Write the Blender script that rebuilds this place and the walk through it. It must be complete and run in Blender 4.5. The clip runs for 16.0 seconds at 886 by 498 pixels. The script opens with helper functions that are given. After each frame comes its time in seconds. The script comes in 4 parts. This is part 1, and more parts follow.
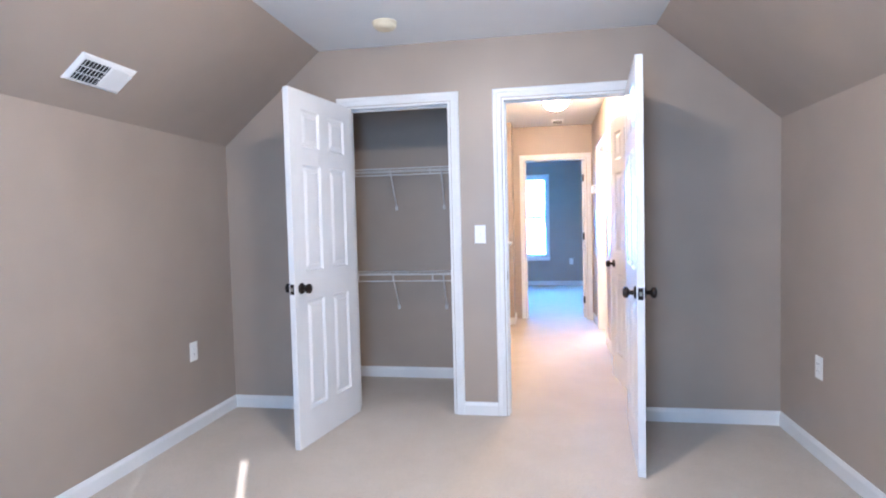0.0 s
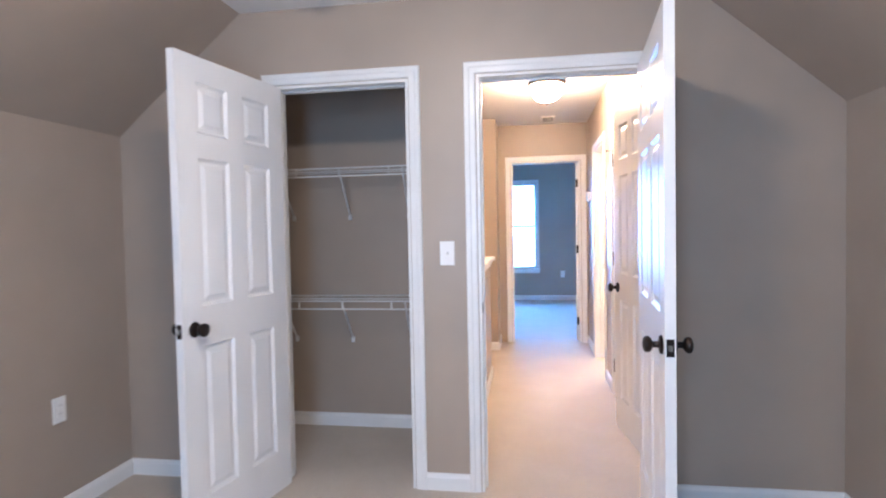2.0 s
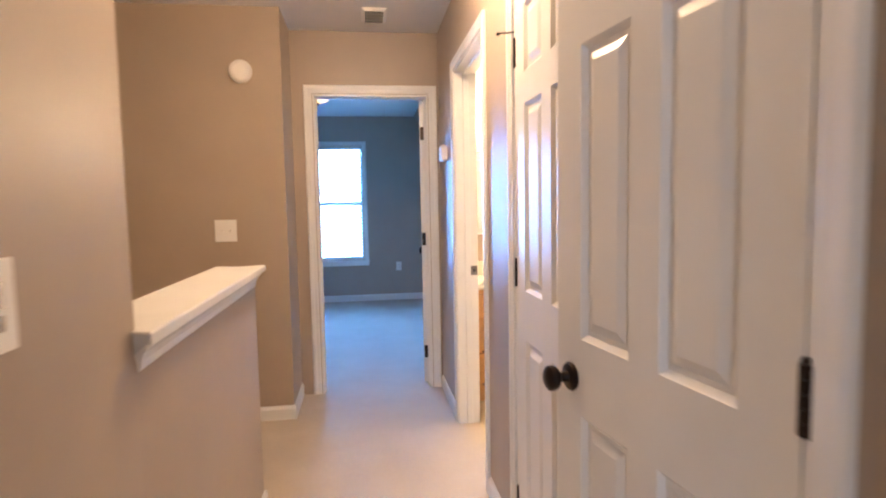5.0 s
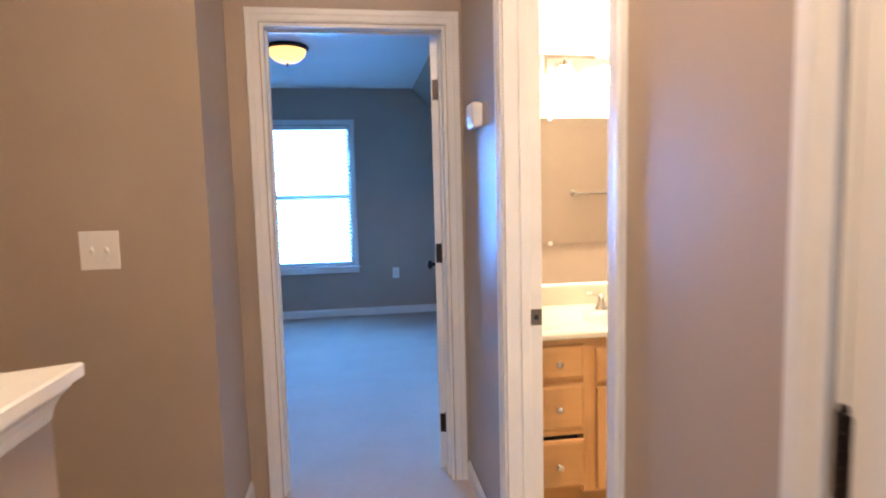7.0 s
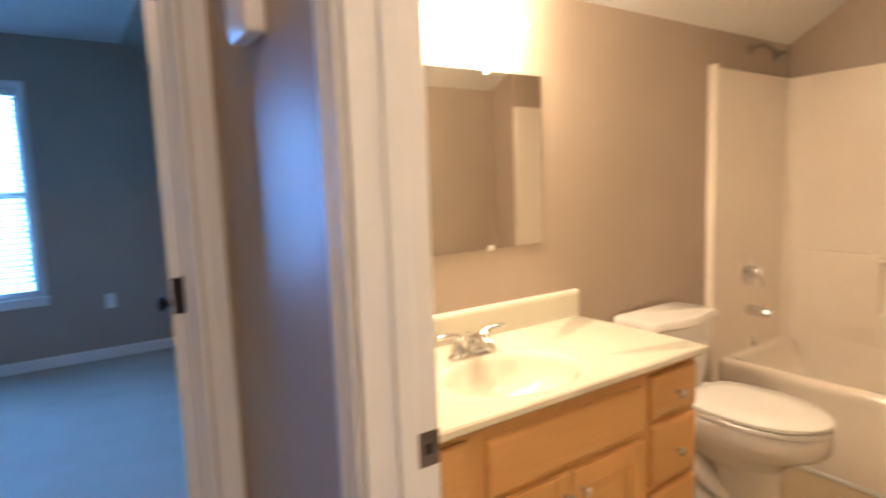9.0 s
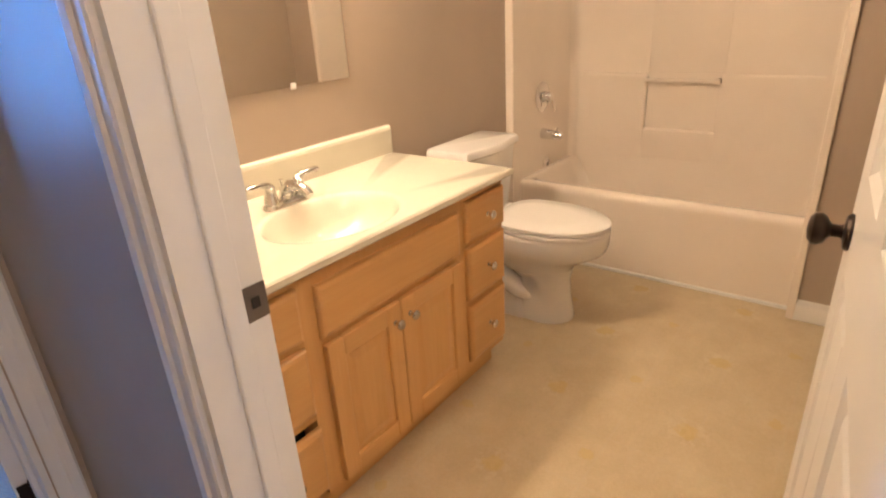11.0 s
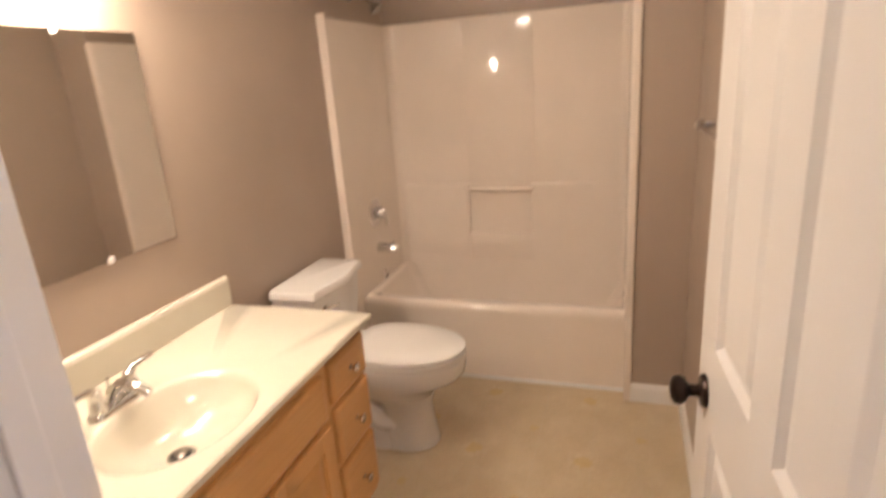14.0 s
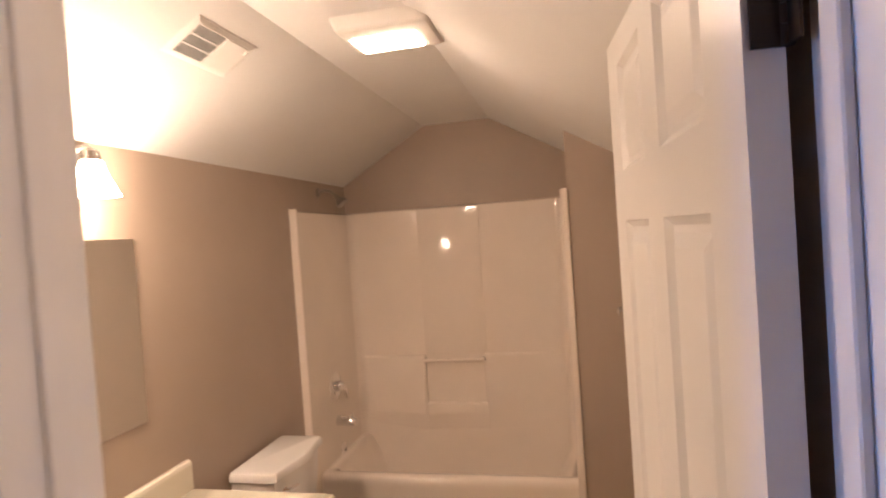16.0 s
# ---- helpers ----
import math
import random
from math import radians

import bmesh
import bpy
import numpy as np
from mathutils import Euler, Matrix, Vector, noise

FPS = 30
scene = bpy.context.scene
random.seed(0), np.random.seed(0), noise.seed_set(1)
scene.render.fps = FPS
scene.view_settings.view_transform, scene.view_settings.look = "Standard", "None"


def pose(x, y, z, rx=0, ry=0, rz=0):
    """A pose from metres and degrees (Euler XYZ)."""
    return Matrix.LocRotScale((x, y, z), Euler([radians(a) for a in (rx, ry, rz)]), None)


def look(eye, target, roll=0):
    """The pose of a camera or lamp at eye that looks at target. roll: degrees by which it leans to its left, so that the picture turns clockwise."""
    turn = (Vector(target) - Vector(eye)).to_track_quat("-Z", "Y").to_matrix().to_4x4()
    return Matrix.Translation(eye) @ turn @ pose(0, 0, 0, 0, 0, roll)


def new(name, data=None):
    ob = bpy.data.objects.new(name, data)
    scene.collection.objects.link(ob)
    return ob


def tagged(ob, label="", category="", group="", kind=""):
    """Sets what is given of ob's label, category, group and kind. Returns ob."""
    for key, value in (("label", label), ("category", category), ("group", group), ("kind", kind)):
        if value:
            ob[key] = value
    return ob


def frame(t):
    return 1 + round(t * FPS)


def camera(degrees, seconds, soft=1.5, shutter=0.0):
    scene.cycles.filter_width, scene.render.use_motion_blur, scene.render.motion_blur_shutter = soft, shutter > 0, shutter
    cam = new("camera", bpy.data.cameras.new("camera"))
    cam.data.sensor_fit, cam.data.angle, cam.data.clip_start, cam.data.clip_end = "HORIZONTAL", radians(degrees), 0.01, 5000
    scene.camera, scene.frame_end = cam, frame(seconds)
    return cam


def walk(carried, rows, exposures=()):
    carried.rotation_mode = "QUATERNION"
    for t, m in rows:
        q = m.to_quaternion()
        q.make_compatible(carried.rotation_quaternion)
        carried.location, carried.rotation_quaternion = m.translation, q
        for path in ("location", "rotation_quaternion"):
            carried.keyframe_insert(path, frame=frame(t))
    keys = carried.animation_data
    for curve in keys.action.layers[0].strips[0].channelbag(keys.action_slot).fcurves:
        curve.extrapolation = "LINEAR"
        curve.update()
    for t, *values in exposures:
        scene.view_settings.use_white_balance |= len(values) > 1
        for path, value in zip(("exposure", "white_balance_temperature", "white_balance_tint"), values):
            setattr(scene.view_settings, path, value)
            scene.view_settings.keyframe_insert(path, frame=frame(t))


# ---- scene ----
cam = camera(76.3, 16.0, 2.0, 0.5)
PATH = [
    (0, (0.221, -3.613, 1.264), (-0.123, -1.645, 1.173), -1.4),
    (0.5, (0.263, -3.504, 1.302), (-0.1, -1.539, 1.216), -1.4),
    (1, (0.281, -3.266, 1.292), (-0.103, -1.304, 1.215), -1.4),
    (1.5, (0.293, -2.978, 1.276), (-0.075, -1.013, 1.205), -1.3),
    (2, (0.242, -2.728, 1.304), (-0.068, -0.753, 1.235), -1.1),
    (2.5, (0.236, -2.356, 1.281), (0.022, -0.368, 1.217), -1.2),
    (3, (0.206, -1.941, 1.294), (0.074, 0.054, 1.231), -1.3),
    (3.5, (0.238, -1.544, 1.308), (0.353, 0.451, 1.247), -1.2),
    (4, (0.293, -1.043, 1.292), (0.487, 0.946, 1.217), -1.3),
    (4.2, (0.299, -0.876, 1.304), (0.516, 1.11, 1.21), -1.1),
    (6.3, (0.41, 0.827, 1.282), (0.708, 2.796, 1.093), -1.3),
    (6.5, (0.406, 0.945, 1.287), (0.694, 2.916, 1.1), -1.6),
    (7, (0.392, 1.23, 1.324), (0.685, 3.2, 1.133), -1.4),
    (7.5, (0.363, 1.591, 1.292), (0.668, 3.558, 1.098), -1.4),
    (8, (0.328, 1.892, 1.29), (0.665, 3.855, 1.099), -1.3),
    (8.5, (0.38, 2.135, 1.282), (0.999, 4.026, 1.079), -1.0),
    (9, (0.544, 2.313, 1.305), (1.645, 3.966, 1.075), -2.1),
    (9.5, (0.602, 2.319, 1.346), (1.998, 3.726, 1.077), -3.1),
    (10, (0.591, 2.334, 1.324), (2.066, 3.592, 0.832), -4.1),
    (10.2, (0.568, 2.337, 1.308), (2.04, 3.565, 0.74), -3.9),
    (12.3, (0.586, 2.402, 1.267), (2.048, 3.377, 0.312), -4.1),
    (12.5, (0.605, 2.408, 1.281), (2.086, 3.351, 0.325), -4.2),
    (13, (0.628, 2.434, 1.352), (2.157, 3.315, 0.41), -4.3),
    (13.5, (0.644, 2.475, 1.422), (2.274, 3.297, 0.604), -4.1),
    (14, (0.638, 2.498, 1.495), (2.45, 3.109, 0.911), -4.1),
    (14.5, (0.585, 2.511, 1.56), (2.526, 2.887, 1.256), -4.1),
    (15, (0.552, 2.496, 1.595), (2.524, 2.79, 1.442), -4.1),
    (15.5, (0.533, 2.474, 1.621), (2.504, 2.791, 1.499), -4.0),
    (16, (0.438, 2.452, 1.61), (2.388, 2.895, 1.565), -4.0),
]
EXPOSURES = [(0.0, 0.86, 5580, 13), (2.5, 0.47, 6100, 15), (3.5, 0.20, 6520, 14), (4.2, 0.04, 6600, 13), (6.3, -0.22, 6000, 13), (8.0, -0.42, 5900, 13),
             (9.0, -0.74, 6300, 11), (10.0, -0.88, 6550, 13), (12.5, -0.80, 5440, 14), (14.0, -1.08, 5480, 16), (15.0, -1.27, 5660, 21), (15.5, -1.26, 5760, 22), (16.0, -1.40, 6000, 24)]
walk(cam, [(t, look(eye, target, roll)) for t, eye, target, roll in PATH], EXPOSURES)

# strength of each light
BED_WINDOW, FAR_WINDOW = 33.0, 292.0
HALL_LAMP, BED_LAMP, FAR_LAMP, VANITY_LAMP, FAN_LAMP = 172.0, 112.0, 3.0, 262.0, 165.0

# ---------- world, sun and window light ----------
SUN_WAY = Vector((-0.395, 0.775, -0.493)).normalized()
world = bpy.data.worlds.new("sky")
scene.world = world
world.use_nodes = True
wn = world.node_tree
sky = wn.nodes.new("ShaderNodeTexSky")
sky.sky_type, sky.sun_disc = "NISHITA", False
sky.sun_elevation, sky.sun_rotation = radians(29.5), radians(153)
wn.nodes["Background"].inputs[1].default_value = 0.12
wn.links.new(sky.outputs[0], wn.nodes["Background"].inputs[0])
sun_data = bpy.data.lights.new("sun", "SUN")
sun_data.energy, sun_data.angle, sun_data.color = 5.0, radians(0.4), (1.0, 0.95, 0.88)
sun = new("sun", sun_data)
sun.matrix_world = look((3, -12, 8), Vector((3, -12, 8)) + SUN_WAY)
DAY = (0.42, 0.68, 1.0)
NORTH_DAY = (0.088, 0.370, 1.0)
WARM = (1.0, 0.68, 0.40)
VANITY_WARM = (1.0, 0.735, 0.455)


def window_light(name, x, y, z, w, h, way, power, col):
    data = bpy.data.lights.new(name, "AREA")
    data.shape, data.size, data.size_y, data.energy, data.color = "RECTANGLE", w, h, power, col
    ob = new(name, data)
    ob.matrix_world = look((x, y, z), (x, y + way, z))
    return ob


window_light("window_light_front", -0.095, -3.885, 1.33, 0.52, 1.40, 1, BED_WINDOW, DAY)
window_light("window_light_far", -0.095, 7.66, 1.335, 0.80, 1.46, -1, FAR_WINDOW, NORTH_DAY)

# ---------- materials ----------


def nodes_of(name):
    m = bpy.data.materials.new(name)
    m.use_nodes = True
    t = m.node_tree
    return m, t, t.nodes["Principled BSDF"]


def coords(t, scale=(1, 1, 1)):
    c = t.nodes.new("ShaderNodeTexCoord")
    p = t.nodes.new("ShaderNodeMapping")
    p.inputs["Scale"].default_value = scale
    t.links.new(c.outputs["Object"], p.inputs[0])
    return p.outputs[0]


def noise_tex(t, vec, scale, detail=3.0, rough=0.55):
    n = t.nodes.new("ShaderNodeTexNoise")
    n.inputs["Scale"].default_value, n.inputs["Detail"].default_value, n.inputs["Roughness"].default_value = scale, detail, rough
    t.links.new(vec, n.inputs["Vector"])
    return n.outputs["Fac"]


def ramp(t, fac, stops):
    r = t.nodes.new("ShaderNodeValToRGB")
    while len(r.color_ramp.elements) < len(stops):
        r.color_ramp.elements.new(0.5)
    for e, (pos, col) in zip(r.color_ramp.elements, stops):
        e.position, e.color = pos, (*col, 1)
    t.links.new(fac, r.inputs[0])
    return r.outputs[0]


def mixed(t, fac, a, b, mode="MIX"):
    m = t.nodes.new("ShaderNodeMix")
    m.data_type, m.blend_type = "RGBA", mode
    for sock, v in ((m.inputs[0], fac), (m.inputs[6], a), (m.inputs[7], b)):
        if isinstance(v, (int, float)):
            sock.default_value = v
        elif isinstance(v, tuple):
            sock.default_value = (*v, 1)
        else:
            t.links.new(v, sock)
    return m.outputs[2]


def calc(t, op, a, b=0.0):
    m = t.nodes.new("ShaderNodeMath")
    m.operation = op
    for sock, v in ((m.inputs[0], a), (m.inputs[1], b)):
        if isinstance(v, (int, float)):
            sock.default_value = v
        else:
            t.links.new(v, sock)
    return m.outputs[0]


def relief(t, bsdf, height, strength, dist=0.002):
    b = t.nodes.new("ShaderNodeBump")
    b.inputs["Strength"].default_value, b.inputs["Distance"].default_value = strength, dist
    t.links.new(height, b.inputs["Height"])
    t.links.new(b.outputs[0], bsdf.inputs["Normal"])


def paint(name, col, rough=0.6, grain=180.0, bump=0.12, vary=0.06):
    """Rolled wall paint: fine orange peel, slight broad unevenness."""
    m, t, b = nodes_of(name)
    v = coords(t)
    big = noise_tex(t, v, 1.7, 3)
    lo, hi = tuple(c * (1 - vary) for c in col), tuple(min(1, c * (1 + vary)) for c in col)
    t.links.new(ramp(t, big, [(0.3, lo), (0.7, hi)]), b.inputs["Base Color"])
    b.inputs["Roughness"].default_value = rough
    t.links.new(calc(t, "MULTIPLY_ADD", noise_tex(t, v, 5, 2), 0.12), b.inputs["Roughness"])
    b.inputs["Roughness"].links[0].from_node.inputs[2].default_value = rough - 0.06
    relief(t, b, noise_tex(t, v, grain, 2), bump)
    return m


def carpet_mat(name, col):
    m, t, b = nodes_of(name)
    v = coords(t)
    fine = noise_tex(t, v, 260, 3, 0.7)
    tuft = noise_tex(t, v, 70, 2)
    broad = noise_tex(t, v, 3.1, 4)
    c1 = ramp(t, fine, [(0.25, tuple(c * 0.72 for c in col)), (0.75, tuple(min(1, c * 1.18) for c in col))])
    c2 = ramp(t, broad, [(0.3, (0.90, 0.885, 0.86)), (0.7, (1.0, 1.0, 1.0))])
    t.links.new(mixed(t, 1.0, c1, c2, "MULTIPLY"), b.inputs["Base Color"])
    b.inputs["Roughness"].default_value = 0.95
    b.inputs["Specular IOR Level"].default_value = 0.1
    b.inputs["Sheen Weight"].default_value = 0.25
    relief(t, b, calc(t, "ADD", fine, tuft), 0.55, 0.006)
    return m


def vinyl_mat(name):
    """Sheet vinyl in pale tan with faint square tiles and yellow blotches where corners meet."""
    m, t, b = nodes_of(name)
    v = coords(t)
    s = t.nodes.new("ShaderNodeSeparateXYZ")
    t.links.new(v, s.inputs[0])
    pitch = 0.445

    def cell(axis, off, p):
        f = calc(t, "FRACT", calc(t, "DIVIDE", calc(t, "ADD", s.outputs[axis], 20 * p + off), p))
        return calc(t, "MULTIPLY", calc(t, "ABSOLUTE", calc(t, "SUBTRACT", f, 0.5)), p)

    wob = noise_tex(t, v, 28, 3)

    def spots(ox, oy, size):
        dx, dy = cell(0, ox, pitch), cell(1, oy, pitch)
        d = calc(t, "SQRT", calc(t, "ADD", calc(t, "MULTIPLY", dx, dx), calc(t, "MULTIPLY", dy, dy)))
        d = calc(t, "ADD", d, calc(t, "MULTIPLY", calc(t, "SUBTRACT", wob, 0.5), 0.05))
        r = t.nodes.new("ShaderNodeMapRange")
        r.interpolation_type = "SMOOTHSTEP"
        t.links.new(d, r.inputs[0])
        r.inputs[1].default_value, r.inputs[2].default_value, r.inputs[3].default_value, r.inputs[4].default_value = size * 0.55, size, 1, 0
        return r.outputs[0]

    large = spots(-2.125 + pitch / 2, -2.63 + pitch / 2, 0.042)
    small = spots(-1.865 + pitch / 2, -2.855 + pitch / 2, 0.026)
    clouds = noise_tex(t, v, 7.5, 5, 0.6)
    fine = noise_tex(t, v, 95, 4, 0.7)
    base = ramp(t, clouds, [(0.28, (0.535, 0.43, 0.265)), (0.5, (0.585, 0.48, 0.31)), (0.72, (0.64, 0.54, 0.37))])
    base = mixed(t, 0.22, base, ramp(t, fine, [(0.3, (0.42, 0.35, 0.24)), (0.7, (0.64, 0.56, 0.42))]))
    lines = calc(t, "MAXIMUM", calc(t, "GREATER_THAN", cell(0, 0.04, 0.2225), 0.2225 / 2 - 0.004), calc(t, "GREATER_THAN", cell(1, 0.07, 0.2225), 0.2225 / 2 - 0.004))
    base = mixed(t, calc(t, "MULTIPLY", lines, calc(t, "MULTIPLY", clouds, 0.35)), base, (0.58, 0.51, 0.40))
    halo = spots(-2.125 + pitch / 2, -2.63 + pitch / 2, 0.085)
    veins = calc(t, "MULTIPLY", calc(t, "GREATER_THAN", noise_tex(t, v, 33, 5, 0.7), 0.52), 0.30)
    base = mixed(t, calc(t, "MULTIPLY", halo, veins), base, (0.70, 0.63, 0.48))
    base = mixed(t, calc(t, "MULTIPLY", large, 0.55), base, (0.58, 0.43, 0.14))
    base = mixed(t, calc(t, "MULTIPLY", small, 0.55), base, (0.58, 0.44, 0.17))
    t.links.new(base, b.inputs["Base Color"])
    b.inputs["Roughness"].default_value = 0.42
    relief(t, b, fine, 0.12)
    return m


def maple_mat(name, along=2):
    """Clear-finished maple; the grain runs along the given axis."""
    m, t, b = nodes_of(name)
    sc = [26, 26, 26]
    sc[along] = 1.6
    v = coords(t, tuple(sc))
    fine = noise_tex(t, v, 2.6, 6, 0.65)
    sc2 = [5, 5, 5]
    sc2[along] = 0.9
    wide = noise_tex(t, coords(t, tuple(sc2)), 1.3, 3)
    c1 = ramp(t, fine, [(0.25, (0.615, 0.350, 0.125)), (0.55, (0.655, 0.385, 0.148)), (0.8, (0.685, 0.412, 0.168))])
    c2 = ramp(t, wide, [(0.3, (0.90, 0.86, 0.82)), (0.7, (1.0, 1.0, 1.0))])
    t.links.new(mixed(t, 1.0, c1, c2, "MULTIPLY"), b.inputs["Base Color"])
    b.inputs["Roughness"].default_value = 0.34
    relief(t, b, fine, 0.06, 0.001)
    return m


def gloss(name, col, rough, metal=0.0, coat=0.0, bump=0.0, grain=60.0, vary=0.04):
    m, t, b = nodes_of(name)
    v = coords(t)
    n = noise_tex(t, v, 4.5, 4)
    t.links.new(ramp(t, n, [(0.3, tuple(c * (1 - vary) for c in col)), (0.7, tuple(min(1, c * (1 + vary)) for c in col))]), b.inputs["Base Color"])
    smear = noise_tex(t, v, 13, 3)
    r = t.nodes.new("ShaderNodeMapRange")
    t.links.new(smear, r.inputs[0])
    r.inputs[3].default_value, r.inputs[4].default_value = rough * 0.8, rough * 1.25
    t.links.new(r.outputs[0], b.inputs["Roughness"])
    b.inputs["Metallic"].default_value, b.inputs["Coat Weight"].default_value = metal, coat
    if bump:
        relief(t, b, noise_tex(t, v, grain, 3), bump)
    return m


def door_paint(name):
    """White semi-gloss paint over a pressed wood grain that runs up the door."""
    m, t, b = nodes_of(name)
    v = coords(t, (60, 60, 2.2))
    g = noise_tex(t, v, 2.0, 5, 0.7)
    soil = noise_tex(t, coords(t), 2.4, 4)
    t.links.new(ramp(t, soil, [(0.3, (0.77, 0.765, 0.755)), (0.7, (0.82, 0.815, 0.81))]), b.inputs["Base Color"])
    b.inputs["Roughness"].default_value = 0.3
    relief(t, b, g, 0.22, 0.0012)
    return m


def glow(name, col, strength, body=(0.9, 0.85, 0.75)):
    m, t, b = nodes_of(name)
    b.inputs["Base Color"].default_value = (*body, 1)
    b.inputs["Roughness"].default_value = 0.35
    n = noise_tex(t, coords(t), 9, 3)
    t.links.new(ramp(t, n, [(0.25, tuple(c * 0.85 for c in col)), (0.75, col)]), b.inputs["Emission Color"])
    b.inputs["Emission Strength"].default_value = strength
    return m


def glass_mat(name):
    m, t, b = nodes_of(name)
    b.inputs["Transmission Weight"].default_value, b.inputs["Roughness"].default_value, b.inputs["IOR"].default_value = 1.0, 0.0, 1.45
    return m


M_WALL = paint("wall_paint_taupe", (0.41, 0.337, 0.273), 0.41)
M_CEIL = paint("ceiling_paint_white", (0.80, 0.80, 0.79), 0.8, 120, 0.3, 0.03)
M_TRIM = gloss("trim_paint_white", (0.80, 0.80, 0.79), 0.32, bump=0.05, grain=40)
M_DOOR = door_paint("door_paint_white")
M_CARPET = carpet_mat("carpet_beige", (0.60, 0.52, 0.43))
M_VINYL = vinyl_mat("sheet_vinyl_tan")
M_MAPLE = maple_mat("maple_upright", 2)
M_MAPLE_X = maple_mat("maple_level", 0)
M_BRONZE = gloss("oil_rubbed_bronze", (0.030, 0.020, 0.016), 0.32, 0.75, vary=0.3)
M_CHROME = gloss("chrome", (0.78, 0.78, 0.78), 0.09, 1.0)
M_NICKEL = gloss("brushed_nickel", (0.62, 0.60, 0.56), 0.25, 1.0)
# Lighter than the other bronze: the light it reflects is put into its colour.
M_PLATE = gloss("lit_bronze_plate", (0.20, 0.175, 0.16), 0.36, 1.0, vary=0.3)
M_STEEL = gloss("steel_latch", (0.32, 0.30, 0.27), 0.3, 1.0)
M_PLASTIC = gloss("white_plastic", (0.88, 0.87, 0.85), 0.35)
M_WIRE = gloss("white_vinyl_wire", (0.80, 0.80, 0.79), 0.35)
M_ACRYLIC = gloss("bone_acrylic", (0.87, 0.795, 0.715), 0.09, coat=0.6, vary=0.02)
M_CHINA = gloss("white_china", (0.84, 0.835, 0.82), 0.08, coat=0.5, vary=0.02)
M_SEAT = gloss("white_seat_plastic", (0.83, 0.82, 0.80), 0.2, vary=0.02)
M_MARBLE = gloss("cultured_marble_cream", (0.72, 0.69, 0.58), 0.16, coat=0.3, vary=0.035)
M_MIRROR = gloss("silvered_mirror", (0.90, 0.90, 0.88), 0.01, 1.0, vary=0.0)
# Near-black: paints shade into holes, slots and recesses; also serves as rubber.
M_DARK = gloss("shade_and_rubber_black", (0.02, 0.02, 0.02), 0.8)
M_GLASS = glass_mat("window_glass")
M_BLIND = gloss("white_blind_slat", (0.82, 0.83, 0.82), 0.45)
M_DOME = glow("hall_lamp_glass", WARM, HALL_LAMP)
M_BEDDOME = glow("bedroom_lamp_glass", (1.0, 0.84, 0.68), BED_LAMP)
M_FARDOME = glow("amber_alabaster_glass", (1.0, 0.50, 0.12), FAR_LAMP, (0.8, 0.6, 0.3))
M_VANITY_GLASS = glow("vanity_lamp_glass", VANITY_WARM, VANITY_LAMP)
M_FANLENS = glow("fan_lens", VANITY_WARM, FAN_LAMP)
M_OUTSIDE = glow("bright_haze", (0.31, 0.59, 1.0), 14.0)

# ---------- mesh helpers ----------


def box(bm, x0, x1, y0, y1, z0, z1, bevel=0.0, seg=1):
    r = bmesh.ops.create_cube(bm, size=1.0)
    vs = r["verts"]
    for v in vs:
        v.co = Vector((x0 + (v.co.x + 0.5) * (x1 - x0), y0 + (v.co.y + 0.5) * (y1 - y0), z0 + (v.co.z + 0.5) * (z1 - z0)))
    if bevel:
        es = list({e for v in vs for e in v.link_edges})
        bmesh.ops.bevel(bm, geom=es, offset=bevel, segments=seg, affect="EDGES", profile=0.6)
    return bm


def boxm(*a, **k):
    return box(bmesh.new(), *a, **k)


def loft(bm, rings, cap0=True, cap1=True, closed=True):
    """Joins rings of equally many points; caps the ends."""
    loops = [[bm.verts.new(p) for p in ring] for ring in rings]
    n = len(loops[0])
    for a, b in zip(loops, loops[1:]):
        for i in range(n if closed else n - 1):
            j = (i + 1) % n
            bm.faces.new((a[i], a[j], b[j], b[i]))
    if cap0:
        bm.faces.new(loops[0][::-1])
    if cap1:
        bm.faces.new(loops[-1])
    return bm


def turned(bm, profile, m=Matrix(), n=24, cap0=True, cap1=True):
    """A body of revolution about local z from rows of (radius, z)."""
    rings = [[m @ Vector((r * math.cos(2 * math.pi * i / n), r * math.sin(2 * math.pi * i / n), z)) for i in range(n)] for r, z in profile]
    return loft(bm, rings, cap0, cap1)


def rod(bm, a, b, r, n=8):
    a, b = Vector(a), Vector(b)
    q = (b - a).to_track_quat("Z", "Y").to_matrix().to_4x4()
    return turned(bm, [(r, 0), (r, (b - a).length)], Matrix.Translation(a) @ q, n)


def tube(bm, pts, r, n=10):
    """A round bar along points; r is one radius or one for each point."""
    pts = [Vector(p) for p in pts]
    rs = r if isinstance(r, (list, tuple)) else [r] * len(pts)
    rings = []
    up = Vector((0.13, 0.21, 0.97))
    for i, p in enumerate(pts):
        d = (pts[min(i + 1, len(pts) - 1)] - pts[max(i - 1, 0)]).normalized()
        s = d.cross(up).normalized()
        u = s.cross(d)
        rings.append([p + rs[i] * (math.cos(2 * math.pi * k / n) * s + math.sin(2 * math.pi * k / n) * u) for k in range(n)])
    return loft(bm, rings)


def rounded(w, d, r, z, n=6, cx=0.0, cy=0.0):
    """A ring: rectangle of w by d with corners of radius r."""
    out = []
    for sx, sy, a0 in ((1, 1, 0), (-1, 1, 90), (-1, -1, 180), (1, -1, 270)):
        for k in range(n + 1):
            a = radians(a0 + 90 * k / n)
            out.append((cx + sx * (w / 2 - r) + r * math.cos(a), cy + sy * (d / 2 - r) + r * math.sin(a), z))
    return out


